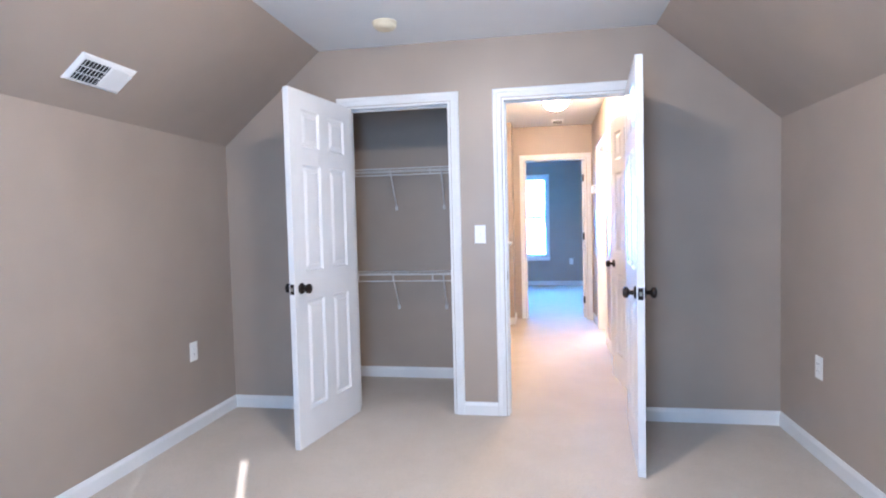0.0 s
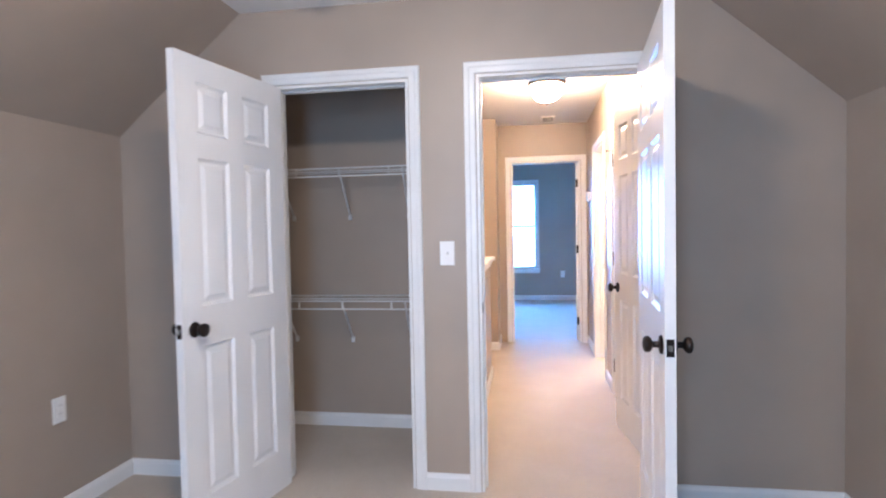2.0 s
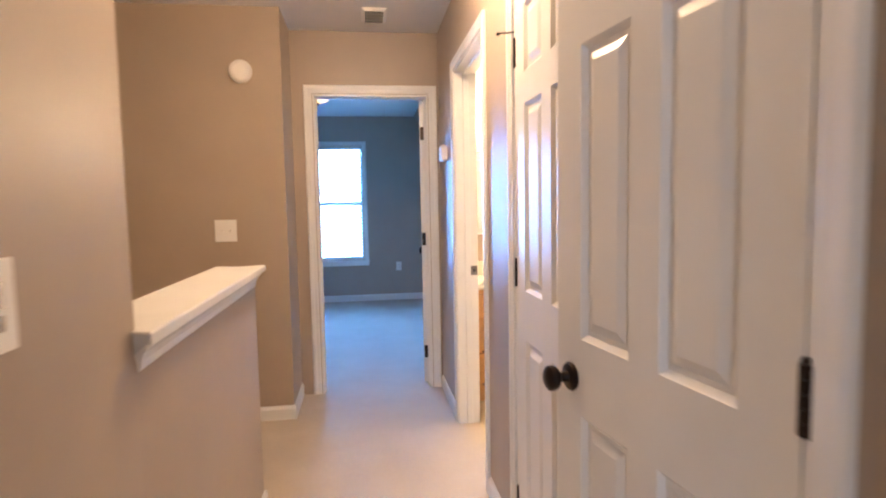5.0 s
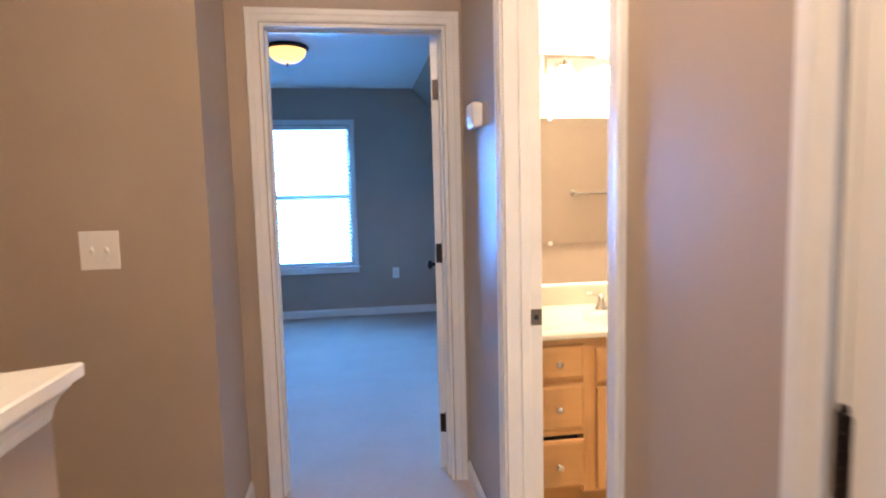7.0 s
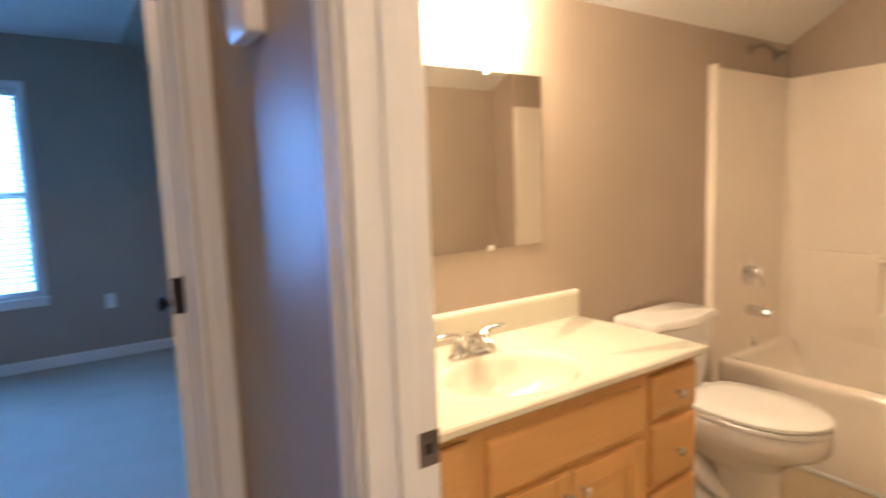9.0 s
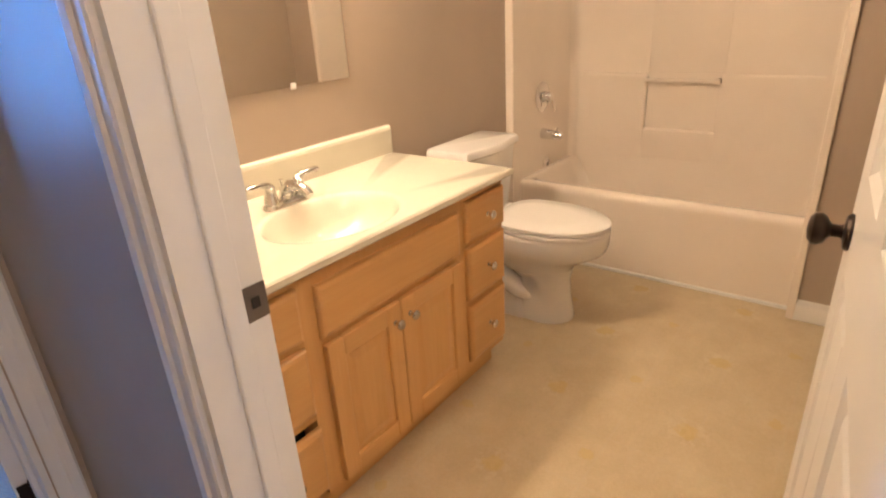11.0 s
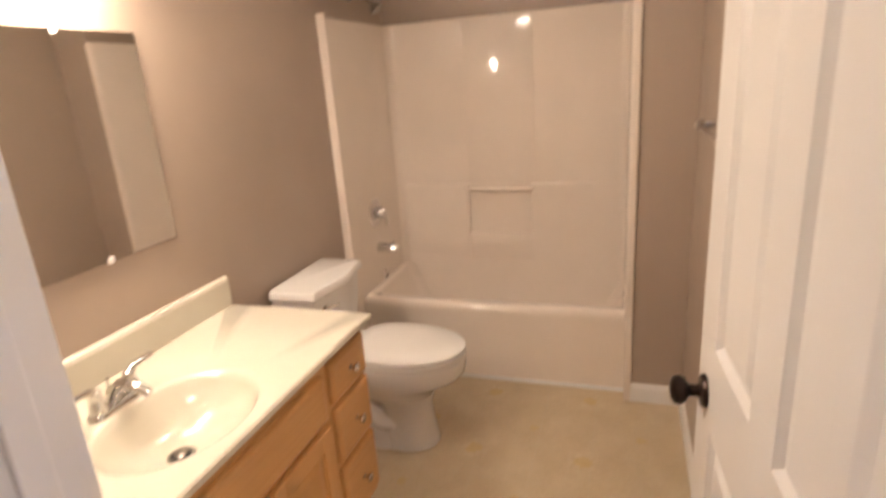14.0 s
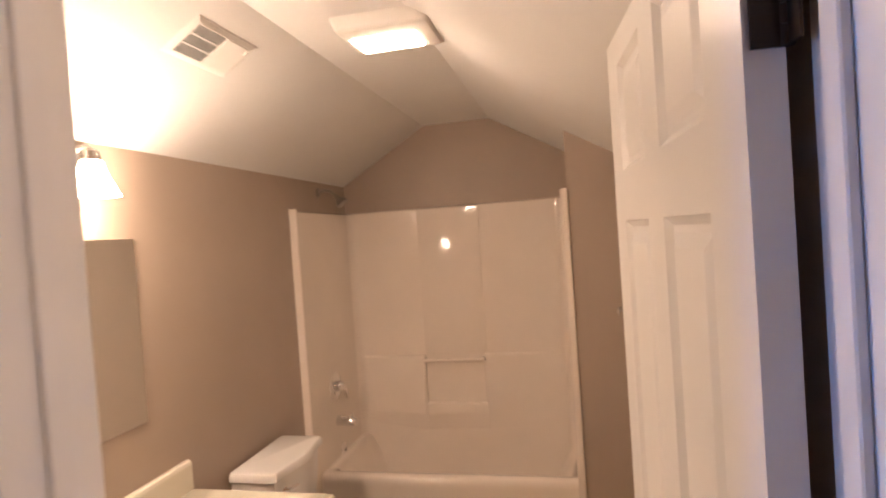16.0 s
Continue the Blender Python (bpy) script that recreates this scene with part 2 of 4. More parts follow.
def mesh_of(bm, mat, smooth=False, name="mesh"):
    bmesh.ops.recalc_face_normals(bm, faces=bm.faces)
    me = bpy.data.meshes.new(name)
    bm.to_mesh(me)
    bm.free()
    me.materials.append(mat)
    if smooth:
        me.polygons.foreach_set("use_smooth", [True] * len(me.polygons))
        me.set_sharp_from_angle(angle=radians(38))
    return me


def thing(name, m=None, label="", category="", group="", kind=""):
    ob = new(name)
    ob.empty_display_size = 0.05
    ob.matrix_basis = m if m is not None else Matrix()
    return tagged(ob, label, category, group, kind)


def part(name, bm, mat, parent=None, label="", smooth=False):
    """One mesh object from a bmesh in the parent's own coordinates."""
    ob = new(name, mesh_of(bm, mat, smooth, name))
    ob.parent = parent
    return tagged(ob, label)


def piece(name, me, parent, m):
    ob = new(name, me)
    ob.parent, ob.matrix_basis = parent, m
    return ob


def solid(name, bm, mat, label, category, kind="structure", smooth=False, group=""):
    return tagged(part(name, bm, mat, None, "", smooth), label, category, group, kind)


def at(x, y, z, turn=0.0):
    return pose(x, y, z, 0, 0, turn)


# ---------- the shell of the house ----------
HDOOR = 2.045
ZB, ZH, ZF = 2.425, 2.455, 2.487
XL, XR = -1.918, 1.612
HX0, HX1 = -0.117, 0.862
YB = -3.90


def wall(name, boxes, label="taupe painted drywall wall with an eggshell sheen"):
    bm = bmesh.new()
    for b in boxes:
        box(bm, *b)
    return solid(name, bm, M_WALL, label, "wall")


# bedroom
wall("wall_bedroom_front", [(XL - 0.1, -1.045, 0, 0.115, 0, 2.6), (-1.045, -0.345, 0, 0.115, HDOOR, 2.6), (-0.345, -0.012, 0, 0.115, 0, 2.6),
                            (-0.012, 0.785, 0, 0.115, HDOOR, 2.6), (0.785, XR + 0.1, 0, 0.115, 0, 2.6)], "taupe drywall gable wall with two door openings")
wall("wall_bedroom_west", [(XL - 0.1, XL, YB, 0, 0, 1.9)], "low taupe drywall knee wall under a sloped ceiling")
wall("wall_bedroom_east", [(XR, XR + 0.1, YB, 0, 0, 1.9)], "low taupe drywall knee wall under a sloped ceiling")
wall("wall_bedroom_back", [(XL - 0.1, -0.40, YB - 0.115, YB, 0, 2.6), (0.28, XR + 0.1, YB - 0.115, YB, 0, 2.6),
                           (-0.40, 0.28, YB - 0.115, YB, 0, 0.60), (-0.40, 0.28, YB - 0.115, YB, 2.05, 2.6)])


def slope(name, x0, z0, x1, z1, y0, y1, mat, label, axis="x"):
    """A sloped slab between two level edges."""
    d = Vector((x1 - x0, z1 - z0)).normalized()
    nrm = Vector((-d.y, d.x)) * (1 if d.x > 0 else -1)
    a, b = Vector((x0, z0)) - d * 0.001, Vector((x1, z1)) + d * 0.001
    prof = [a, b, b + nrm * 0.1 + d * 0.06, a + nrm * 0.1 - d * 0.06]
    f = (lambda p, y: (p.x, y, p.y)) if axis == "x" else (lambda p, y: (y, p.x, p.y))
    return solid(name, loft(bmesh.new(), [[f(p, y0) for p in prof], [f(p, y1) for p in prof]]), mat, label, "ceiling")


slope("ceiling_slope_west", XL, 1.83, -1.215, ZB, YB, 0, M_WALL, "taupe painted sloped ceiling under the roof")
slope("ceiling_slope_east", XR, 1.83, 0.921, ZB, YB, 0, M_WALL, "taupe painted sloped ceiling under the roof")
solid("ceiling_bedroom", boxm(-1.215, 0.921, YB, 0, ZB, ZB + 0.12), M_CEIL, "flat white painted bedroom ceiling", "ceiling")
# closet
wall("wall_closet_back", [(-1.52, -0.232, 0.85, 0.95, 0, 2.6), (-1.52, -1.42, 0.115, 0.85, 0, 2.6)], "taupe drywall walls inside the closet")
solid("ceiling_closet", boxm(-1.42, -0.232, 0.115, 0.85, 2.43, 2.53), M_CEIL, "white closet ceiling", "ceiling")
# hall
wall("wall_hall_west", [(-0.232, HX0, 0.115, 0.985, 0, 2.6)], "taupe drywall wall end beside the stair opening")
wall("wall_stair", [(-1.52, HX0, 3.265, 3.70, 0, 2.6), (-1.52, -1.42, 0.95, 3.265, 0, 2.6)], "taupe drywall wall behind the half wall")
wall("wall_hall_far", [(-2.02, 0.02, 3.70, 3.815, 0, 2.6), (0.02, 0.79, 3.70, 3.815, HDOOR, 2.6), (0.79, 0.977, 3.70, 3.815, 0, 2.6)],
     "taupe drywall wall around the far bedroom doorway")
wall("wall_hall_east", [(HX1, 0.977, 0.115, 0.39, 0, 2.6), (HX1, 0.977, 0.39, 1.717, HDOOR, 2.6), (HX1, 0.977, 1.717, 2.229, 0, 2.6),
                        (HX1, 0.977, 2.229, 3.01, HDOOR, 2.6), (HX1, 0.977, 3.01, 3.70, 0, 2.6)], "taupe drywall hall wall with closet and bathroom openings")
wall("wall_hall_closet", [(1.62, 1.70, 0.115, 2.135, 0, 2.6), (0.977, 1.62, 0.115, 0.30, 0, 2.6), (0.977, 1.62, 1.88, 2.135, 0, 2.6)], "taupe drywall inside the hall closet")
hc = boxm(-1.42, HX1, 1.58, 3.70, ZH, ZH + 0.1)
for b in ((-1.42, -0.06, 0.95, 1.58), (HX0, HX1, 0.115, 0.20), (0.66, HX1, 0.20, 1.58), (HX0, -0.06, 0.20, 0.95)):
    box(hc, *b, ZH, ZH + 0.1)
solid("ceiling_hall", hc, M_CEIL, "flat white hall ceiling with an attic hatch", "ceiling")
solid("ceiling_hall_closet", boxm(0.977, 1.62, 0.30, 1.88, 2.43, 2.53), M_CEIL, "white closet ceiling", "ceiling")
# far bedroom
wall("wall_far_bedroom_west", [(-2.02, XL, 3.815, 7.5, 0, 1.9)])
wall("wall_far_bedroom_east", [(XR, XR + 0.1, 4.03, 7.5, 0, 1.9), (0.977, XR + 0.1, 3.935, 4.03, 0, 2.6)])
WX0, WX1, WZ0, WZ1 = -0.515, 0.325, 0.570, 2.098
wall("wall_far_bedroom_window", [(-2.02, WX0, 7.5, 7.62, 0, 2.6), (WX1, XR + 0.1, 7.5, 7.62, 0, 2.6), (WX0, WX1, 7.5, 7.62, 0, WZ0), (WX0, WX1, 7.5, 7.62, WZ1, 2.6)],
     "taupe drywall wall around a bright window")
slope("ceiling_slope_far_west", XL, 1.86, -1.34, ZF, 3.815, 7.5, M_WALL, "taupe painted sloped ceiling")
slope("ceiling_slope_far_east", XR, 1.86, 1.03, ZF, 3.815, 7.5, M_WALL, "taupe painted sloped ceiling")
solid("ceiling_far_bedroom", boxm(-1.34, 1.03, 3.815, 7.5, ZF, ZF + 0.12), M_CEIL, "flat white bedroom ceiling in cool daylight", "ceiling")
# bathroom
BY0, BY1, BX0, BX1 = 2.235, 3.83, 0.977, 3.79
wall("wall_bath_north", [(BX0, BX1 + 0.1, BY1, BY1 + 0.1, 0, 2.6)], "taupe drywall bathroom wall behind vanity and toilet")
wall("wall_bath_tub", [(BX1, BX1 + 0.1, BY0 - 0.1, BY1, 0, 2.6)], "taupe drywall gable wall above the tub surround")
wall("wall_bath_south", [(BX0, BX1, BY0 - 0.1, BY0, 0, 2.6), (3.06, BX1, BY0, 2.455, 0, 2.6)], "taupe drywall bathroom wall with a short return at the tub")
slope("ceiling_bath_north", BY1, 1.962, 3.285, 2.29, BX0, BX1, M_CEIL, "white sloped bathroom ceiling", "y")
slope("ceiling_bath_south", BY0, 1.925, 2.88, 2.29, BX0, BX1, M_CEIL, "white sloped bathroom ceiling", "y")
solid("ceiling_bath", boxm(BX0, BX1, 2.88, 3.285, 2.29, 2.40), M_CEIL, "narrow flat white ceiling at the ridge", "ceiling")
# floors
PILE = 0.010
fl = boxm(-2.02, XR + 0.1, YB - 0.115, 0.0, -0.15, PILE)
box(fl, -1.52, 0.977, 0.0, 3.70, -0.15, PILE)
box(fl, 0.977, 1.70, 0.0, 2.135, -0.15, PILE)
box(fl, -2.02, XR + 0.1, 3.70, 7.62, -0.15, PILE)
solid("floor_carpet", fl, M_CARPET, "beige cut-pile wall-to-wall carpet, slightly soiled", "carpet")
solid("floor_bath", boxm(0.977, BX1 + 0.1, BY0 - 0.1, 3.93, -0.15, 0.002), M_VINYL, "tan sheet vinyl floor with yellow corner blotches", "vinyl floor")
solid("ground", boxm(-400, 400, -400, 400, -3.2, -3.0), paint("lawn", (0.06, 0.09, 0.03), 0.9, 30, 0.5, 0.3), "plain green ground far below the windows", "ground")


# baseboards
def baseboard(p, q, inward):
    """A moulded board along the foot of a wall from p to q."""
    p, q, n = Vector((*p, 0)), Vector((*q, 0)), Vector((*inward, 0))
    prof = [(0, 0.004), (0.013, 0.004), (0.013, 0.073), (0.010, 0.081), (0.006, 0.088), (0.0045, 0.095), (0, 0.095)]
    bm = loft(bmesh.new(), [[e + n * u + Vector((0, 0, w)) for u, w in prof] for e in (p, q)])
    return solid("baseboard", bm, M_TRIM, "white painted moulded baseboard", "baseboard")


for p, q, n in [((XL, YB), (XL, 0), (1, 0)), ((XR, YB), (XR, 0), (-1, 0)), ((XL, 0), (-1.106, 0), (0, -1)), ((-0.287, 0), (-0.070, 0), (0, -1)),
                ((0.845, 0), (XR, 0), (0, -1)), ((-1.42, 0.85), (-0.232, 0.85), (0, -1)), ((-1.42, 0.115), (-1.42, 0.85), (1, 0)), ((-0.232, 0.115), (-0.232, 0.85), (-1, 0)),
                ((HX0, 0.19), (HX0, 2.21), (1, 0)), ((-0.232, 2.21), (HX0 + 0.013, 2.21), (0, 1)), ((-1.42, 3.265), (HX0 + 0.013, 3.265), (0, -1)), ((HX0, 3.265), (HX0, 3.70), (1, 0)),
                ((HX1, 0.115), (HX1, 0.33), (-1, 0)), ((HX1, 1.777), (HX1, 2.169), (-1, 0)), ((HX1, 3.07), (HX1, 3.70), (-1, 0)),
                ((XL, 7.5), (XR, 7.5), (0, -1)), ((XR, 4.03), (XR, 7.5), (-1, 0)), ((XL, 3.815), (XL, 7.5), (1, 0)),
                ((BX0, BY0), (3.06, BY0), (0, 1)), ((3.06, BY0), (3.06, 2.460), (-1, 0)), ((2.16, BY1), (3.06, BY1), (0, -1))]:
    baseboard(p, q, n)


# ---------- door frames ----------
def casing_leg(pts, out, face):
    """One mitred strip of colonial casing between two opening corners."""
    prof = [(0.004, 0), (0.004, 0.009), (0.010, 0.0115), (0.030, 0.0115), (0.036, 0.0155), (0.052, 0.0165), (0.058, 0.012), (0.058, 0)]
    f = Vector(face)
    return loft(bmesh.new(), [[Vector(p) + Vector(o) * u + f * v for u, v in prof] for p, o in zip(pts, out)])


def door_frame(name, m, w, depth, h=HDOOR, stop_at=0.05, label="white painted door frame with moulded casing", faces=(1, 1)):
    """Opening from x 0 to w; the wall runs from y 0 (front) to depth."""
    fr = thing(name, m, label, "door frame", "", "structure")
    for side, y, fy in ((0, 0.0, -1), (1, depth, 1)):
        if faces[side]:
            part("casing", casing_leg([(0, y, 0.002), (0, y, h)], [(-1, 0, 0), (-1, 0, 1)], (0, fy, 0)), M_TRIM, fr)
            part("casing", casing_leg([(0, y, h), (w, y, h)], [(-1, 0, 1), (1, 0, 1)], (0, fy, 0)), M_TRIM, fr)
            part("casing", casing_leg([(w, y, h), (w, y, 0.002)], [(1, 0, 1), (1, 0, 0)], (0, fy, 0)), M_TRIM, fr)
    t = 0.014
    part("jamb", boxm(0, t, -0.002, depth + 0.002, 0.002, h - t), M_TRIM, fr)
    part("jamb", boxm(w - t, w, -0.002, depth + 0.002, 0.002, h - t), M_TRIM, fr)
    part("head_jamb", boxm(0, w, -0.002, depth + 0.002, h - t, h), M_TRIM, fr)
    s0, s1 = stop_at, stop_at + 0.032
    part("stop", boxm(t, t + 0.010, s0, s1, 0.002, h - t, bevel=0.002), M_TRIM, fr)
    part("stop", boxm(w - t - 0.010, w - t, s0, s1, 0.002, h - t, bevel=0.002), M_TRIM, fr)
    part("stop", boxm(t + 0.010, w - t - 0.010, s0, s1, h - t - 0.010, h - t, bevel=0.002), M_TRIM, fr)
    return fr


def strike(frame_ob, x, y, z, sx):
    """A strike plate let into the jamb face at x; sx is the way it faces."""
    ob = part("strike_plate", boxm(min(x, x + sx * 0.002), max(x, x + sx * 0.002), y - 0.020, y + 0.019, z - 0.027, z + 0.027, bevel=0.0006), M_PLATE, frame_ob, "dark bronze strike plate")
    part("latch_hole", boxm(min(x + sx * 0.0015, x + sx * 0.003), max(x + sx * 0.0015, x + sx * 0.003), y - 0.007, y + 0.006, z - 0.008, z + 0.008), M_DARK, ob)
    return ob


# ---------- six-panel doors ----------
def door_slab(w, h, th, cols, rows):
    """A slab whose two faces have sunk panel beds."""
    bm = bmesh.new()
    xs = sorted({0, w, *[c for col in cols for c in col]})
    zs = sorted({0, h, *[r for row in rows for r in row]})
    for side, y in ((-1, 0.0), (1, th)):
        for x0, x1 in zip(xs, xs[1:]):
            for z0, z1 in zip(zs, zs[1:]):
                if (x0, x1) in cols and (z0, z1) in rows:
                    rings = []
                    for ins, dep in ((0, 0), (0.003, 0.003), (0.012, 0.0105), (0.022, 0.0105)):
                        yy = y - side * dep
                        rings.append([bm.verts.new(p) for p in ((x0 + ins, yy, z0 + ins), (x1 - ins, yy, z0 + ins), (x1 - ins, yy, z1 - ins), (x0 + ins, yy, z1 - ins))])
                    for a, b in zip(rings, rings[1:]):
                        for i in range(4):
                            j = (i + 1) % 4
                            bm.faces.new((a[i], a[j], b[j], b[i]))
                    bm.faces.new(rings[-1])
                else:
                    bm.faces.new([bm.verts.new(p) for p in ((x0, y, z0), (x1, y, z0), (x1, y, z1), (x0, y, z1))])
    for quad in (((0, 0, 0), (0, th, 0), (0, th, h), (0, 0, h)), ((w, 0, 0), (w, th, 0), (w, th, h), (w, 0, h)),
                 ((0, 0, 0), (w, 0, 0), (w, th, 0), (0, th, 0)), ((0, 0, h), (w, 0, h), (w, th, h), (0, th, h))):
        bm.faces.new([bm.verts.new(p) for p in quad])
    bmesh.ops.remove_doubles(bm, verts=bm.verts, dist=0.0002)
    return bm


def knob_mesh():
    return mesh_of(turned(bmesh.new(), [(0.031, 0), (0.032, 0.004), (0.028, 0.009), (0.013, 0.012), (0.011, 0.016), (0.011, 0.028), (0.015, 0.032), (0.024, 0.037),
                                        (0.0285, 0.046), (0.027, 0.055), (0.019, 0.061), (0.006, 0.0635)], n=28), M_BRONZE, True, "knob")


KNOB = knob_mesh()


def hinge_mesh(leaf):
    bm = bmesh.new()
    if leaf:
        box(bm, -0.0015, 0.0015, *sorted((leaf * 0.030, 0.0)), -0.045, 0.045)
        box(bm, -0.026, 0.0, -0.0015, 0.0015, -0.045, 0.045)
    else:
        box(bm, -0.010, 0.010, -0.001, 0.001, -0.045, 0.045)
    for k in range(5):
        turned(bm, [(0.0062, -0.045 + 0.018 * k + 0.0006), (0.0062, -0.045 + 0.018 * (k + 1) - 0.0006)], Matrix(), 12)
    turned(bm, [(0.004, 0.045), (0.0065, 0.047), (0.005, 0.053), (0.001, 0.055)], Matrix(), 12)
    return mesh_of(bm, M_BRONZE, True, "hinge")


HINGES = {1: hinge_mesh(1), -1: hinge_mesh(-1), 0: hinge_mesh(0)}


def six_panel(name, m, w, hinge_y, label, knob_faces=(1, 1), latch=True, hinges=True, kz=0.905, mid_stile=0.10, shut=False):
    """Hinge line at x 0, door runs to x w, faces at y 0 and y th; hinge_y is where the barrels stand."""
    th, h = 0.035, 2.02
    d = thing(name, m, label, "door", "", "structure")
    st = 0.112 if w > 0.68 else 0.102
    c = w / 2
    cols = [(st, c - mid_stile / 2), (c + mid_stile / 2, w - st)]
    rows = [(0.20, 0.83), (0.995, 1.605), (1.705, 1.915)]
    part("slab", door_slab(w, h, th, cols, rows), M_DOOR, d)
    for z0, z1 in rows:
        pw, ph = cols[0][1] - cols[0][0] - 0.044, z1 - z0 - 0.044
        bm = loft(bmesh.new(), [[(sx * (pw / 2 - i), -y, sz * (ph / 2 - i)) for sx, sz in ((-1, -1), (1, -1), (1, 1), (-1, 1))] for i, y in ((0, 0), (0.018, 0.0075), (0.021, 0.0082))])
        me = mesh_of(bm, M_DOOR, False, "panel")
        for x0, x1 in cols:
            piece("panel", me, d, pose((x0 + x1) / 2, 0.0106, (z0 + z1) / 2))
            piece("panel", me, d, pose((x0 + x1) / 2, th - 0.0106, (z0 + z1) / 2, 0, 0, 180))
    if knob_faces[0]:
        piece("knob", KNOB, d, pose(w - 0.062, 0, kz, 90))
    if knob_faces[1]:
        piece("knob", KNOB, d, pose(w - 0.062, th, kz, -90))
    if latch:
        lp = part("latch_plate", boxm(w - 0.001, w + 0.0015, th / 2 - 0.0125, th / 2 + 0.0125, kz - 0.029, kz + 0.029, bevel=0.0005), M_BRONZE, d, "dark bronze latch plate")
        part("latch_bolt", boxm(w, w + 0.010, th / 2 - 0.007, th / 2 + 0.007, kz - 0.010, kz + 0.010, bevel=0.003), M_STEEL, lp)
    if hinges:
        for hz in (0.225, 1.042, 1.787):
            piece("hinge", HINGES[0 if shut else 1 if hinge_y < th / 2 else -1], d, pose(-0.004, hinge_y, hz))
    return d


# bedroom side: closet door and hall door
door_frame("door_frame_1", at(-1.045, 0, 0), 0.70, 0.115, label="white painted closet door frame with moulded casing")
six_panel("door_1", pose(-1.033, -0.006, 0.012, 0, 0, 180 + 79.6), 0.697, 0.0, "white six-panel closet door standing open on the carpet", kz=0.905)
f2 = door_frame("door_frame_2", at(-0.012, 0, 0), 0.797, 0.115, label="white painted hall door frame with moulded casing")
strike(f2, 0.014, 0.019, 0.92, 1)
six_panel("door_2", pose(0.768, -0.006, 0.012, 0, 0, 180 + 85.3) @ pose(0, -0.035, 0), 0.816, 0.035, "white six-panel bedroom door open into the bedroom", kz=0.892)
# hall closet pair
door_frame("door_frame_3", pose(HX1, 1.717, 0, 0, 0, -90), 1.327, 0.115, label="white double-door closet frame with moulded casing", faces=(1, 0))
six_panel("door_3", pose(HX1 - 0.004, 0.406, 0.012, 0, 0, 90 + 7.7) @ pose(0, -0.035, 0), 0.632, 0.035, "white six-panel hall closet door, slightly ajar", knob_faces=(0, 1), latch=False, mid_stile=0.085, shut=True)
six_panel("door_4", pose(HX1 - 0.002, 1.701, 0.012, 0, 0, -90), 0.645, 0.0, "white six-panel hall closet door, closed", knob_faces=(0, 0), latch=False, mid_stile=0.085, shut=True)
# bathroom
f5 = door_frame("door_frame_5", pose(HX1, 3.01, 0, 0, 0, -90), 0.781, 0.115, stop_at=0.045, label="white painted bathroom door frame with moulded casing")
strike(f5, 0.014, 0.098, 0.915, 1)
six_panel("door_5", pose(0.984, 2.261, 0.010, 0, 0, 4.1), 0.752, 0.0, "white six-panel bathroom door open against the wall", kz=0.885)
# far bedroom
door_frame("door_frame_6", at(0.02, 3.70, 0), 0.77, 0.115, label="white painted far bedroom door frame with moulded casing")
six_panel("door_6", pose(0.775, 3.820, 0.012, 0, 0, 81.0), 0.75, 0.0, "white six-panel bedroom door open into the far bedroom")


# ---------- windows ----------
def blind(name, x0, x1, y, z0, z1, tilt, label):
    b = thing(name, at((x0 + x1) / 2, y, z1), label, "window blind")
    w = x1 - x0
    part("headrail", boxm(-w / 2, w / 2, -0.022, 0.022, -0.045, 0, bevel=0.003), M_BLIND, b)
    me = mesh_of(boxm(-w / 2, w / 2, -0.0245, 0.0245, -0.0013, 0.0013), M_BLIND, False, "slat")
    n = int((z1 - z0 - 0.08) / 0.042)
    for i in range(n):
        piece("slat", me, b, pose(0, 0, -0.068 - 0.042 * i, tilt))
    part("bottom_rail", boxm(-w / 2, w / 2, -0.025, 0.025, -(z1 - z0), -(z1 - z0) + 0.018, bevel=0.003), M_BLIND, b)
    for sx in (-0.32, 0.32):
        part("cord", rod(bmesh.new(), (sx * w, -0.027, -0.04), (sx * w, -0.027, -(z1 - z0) + 0.01), 0.0012, 6), M_BLIND, b)
    return b


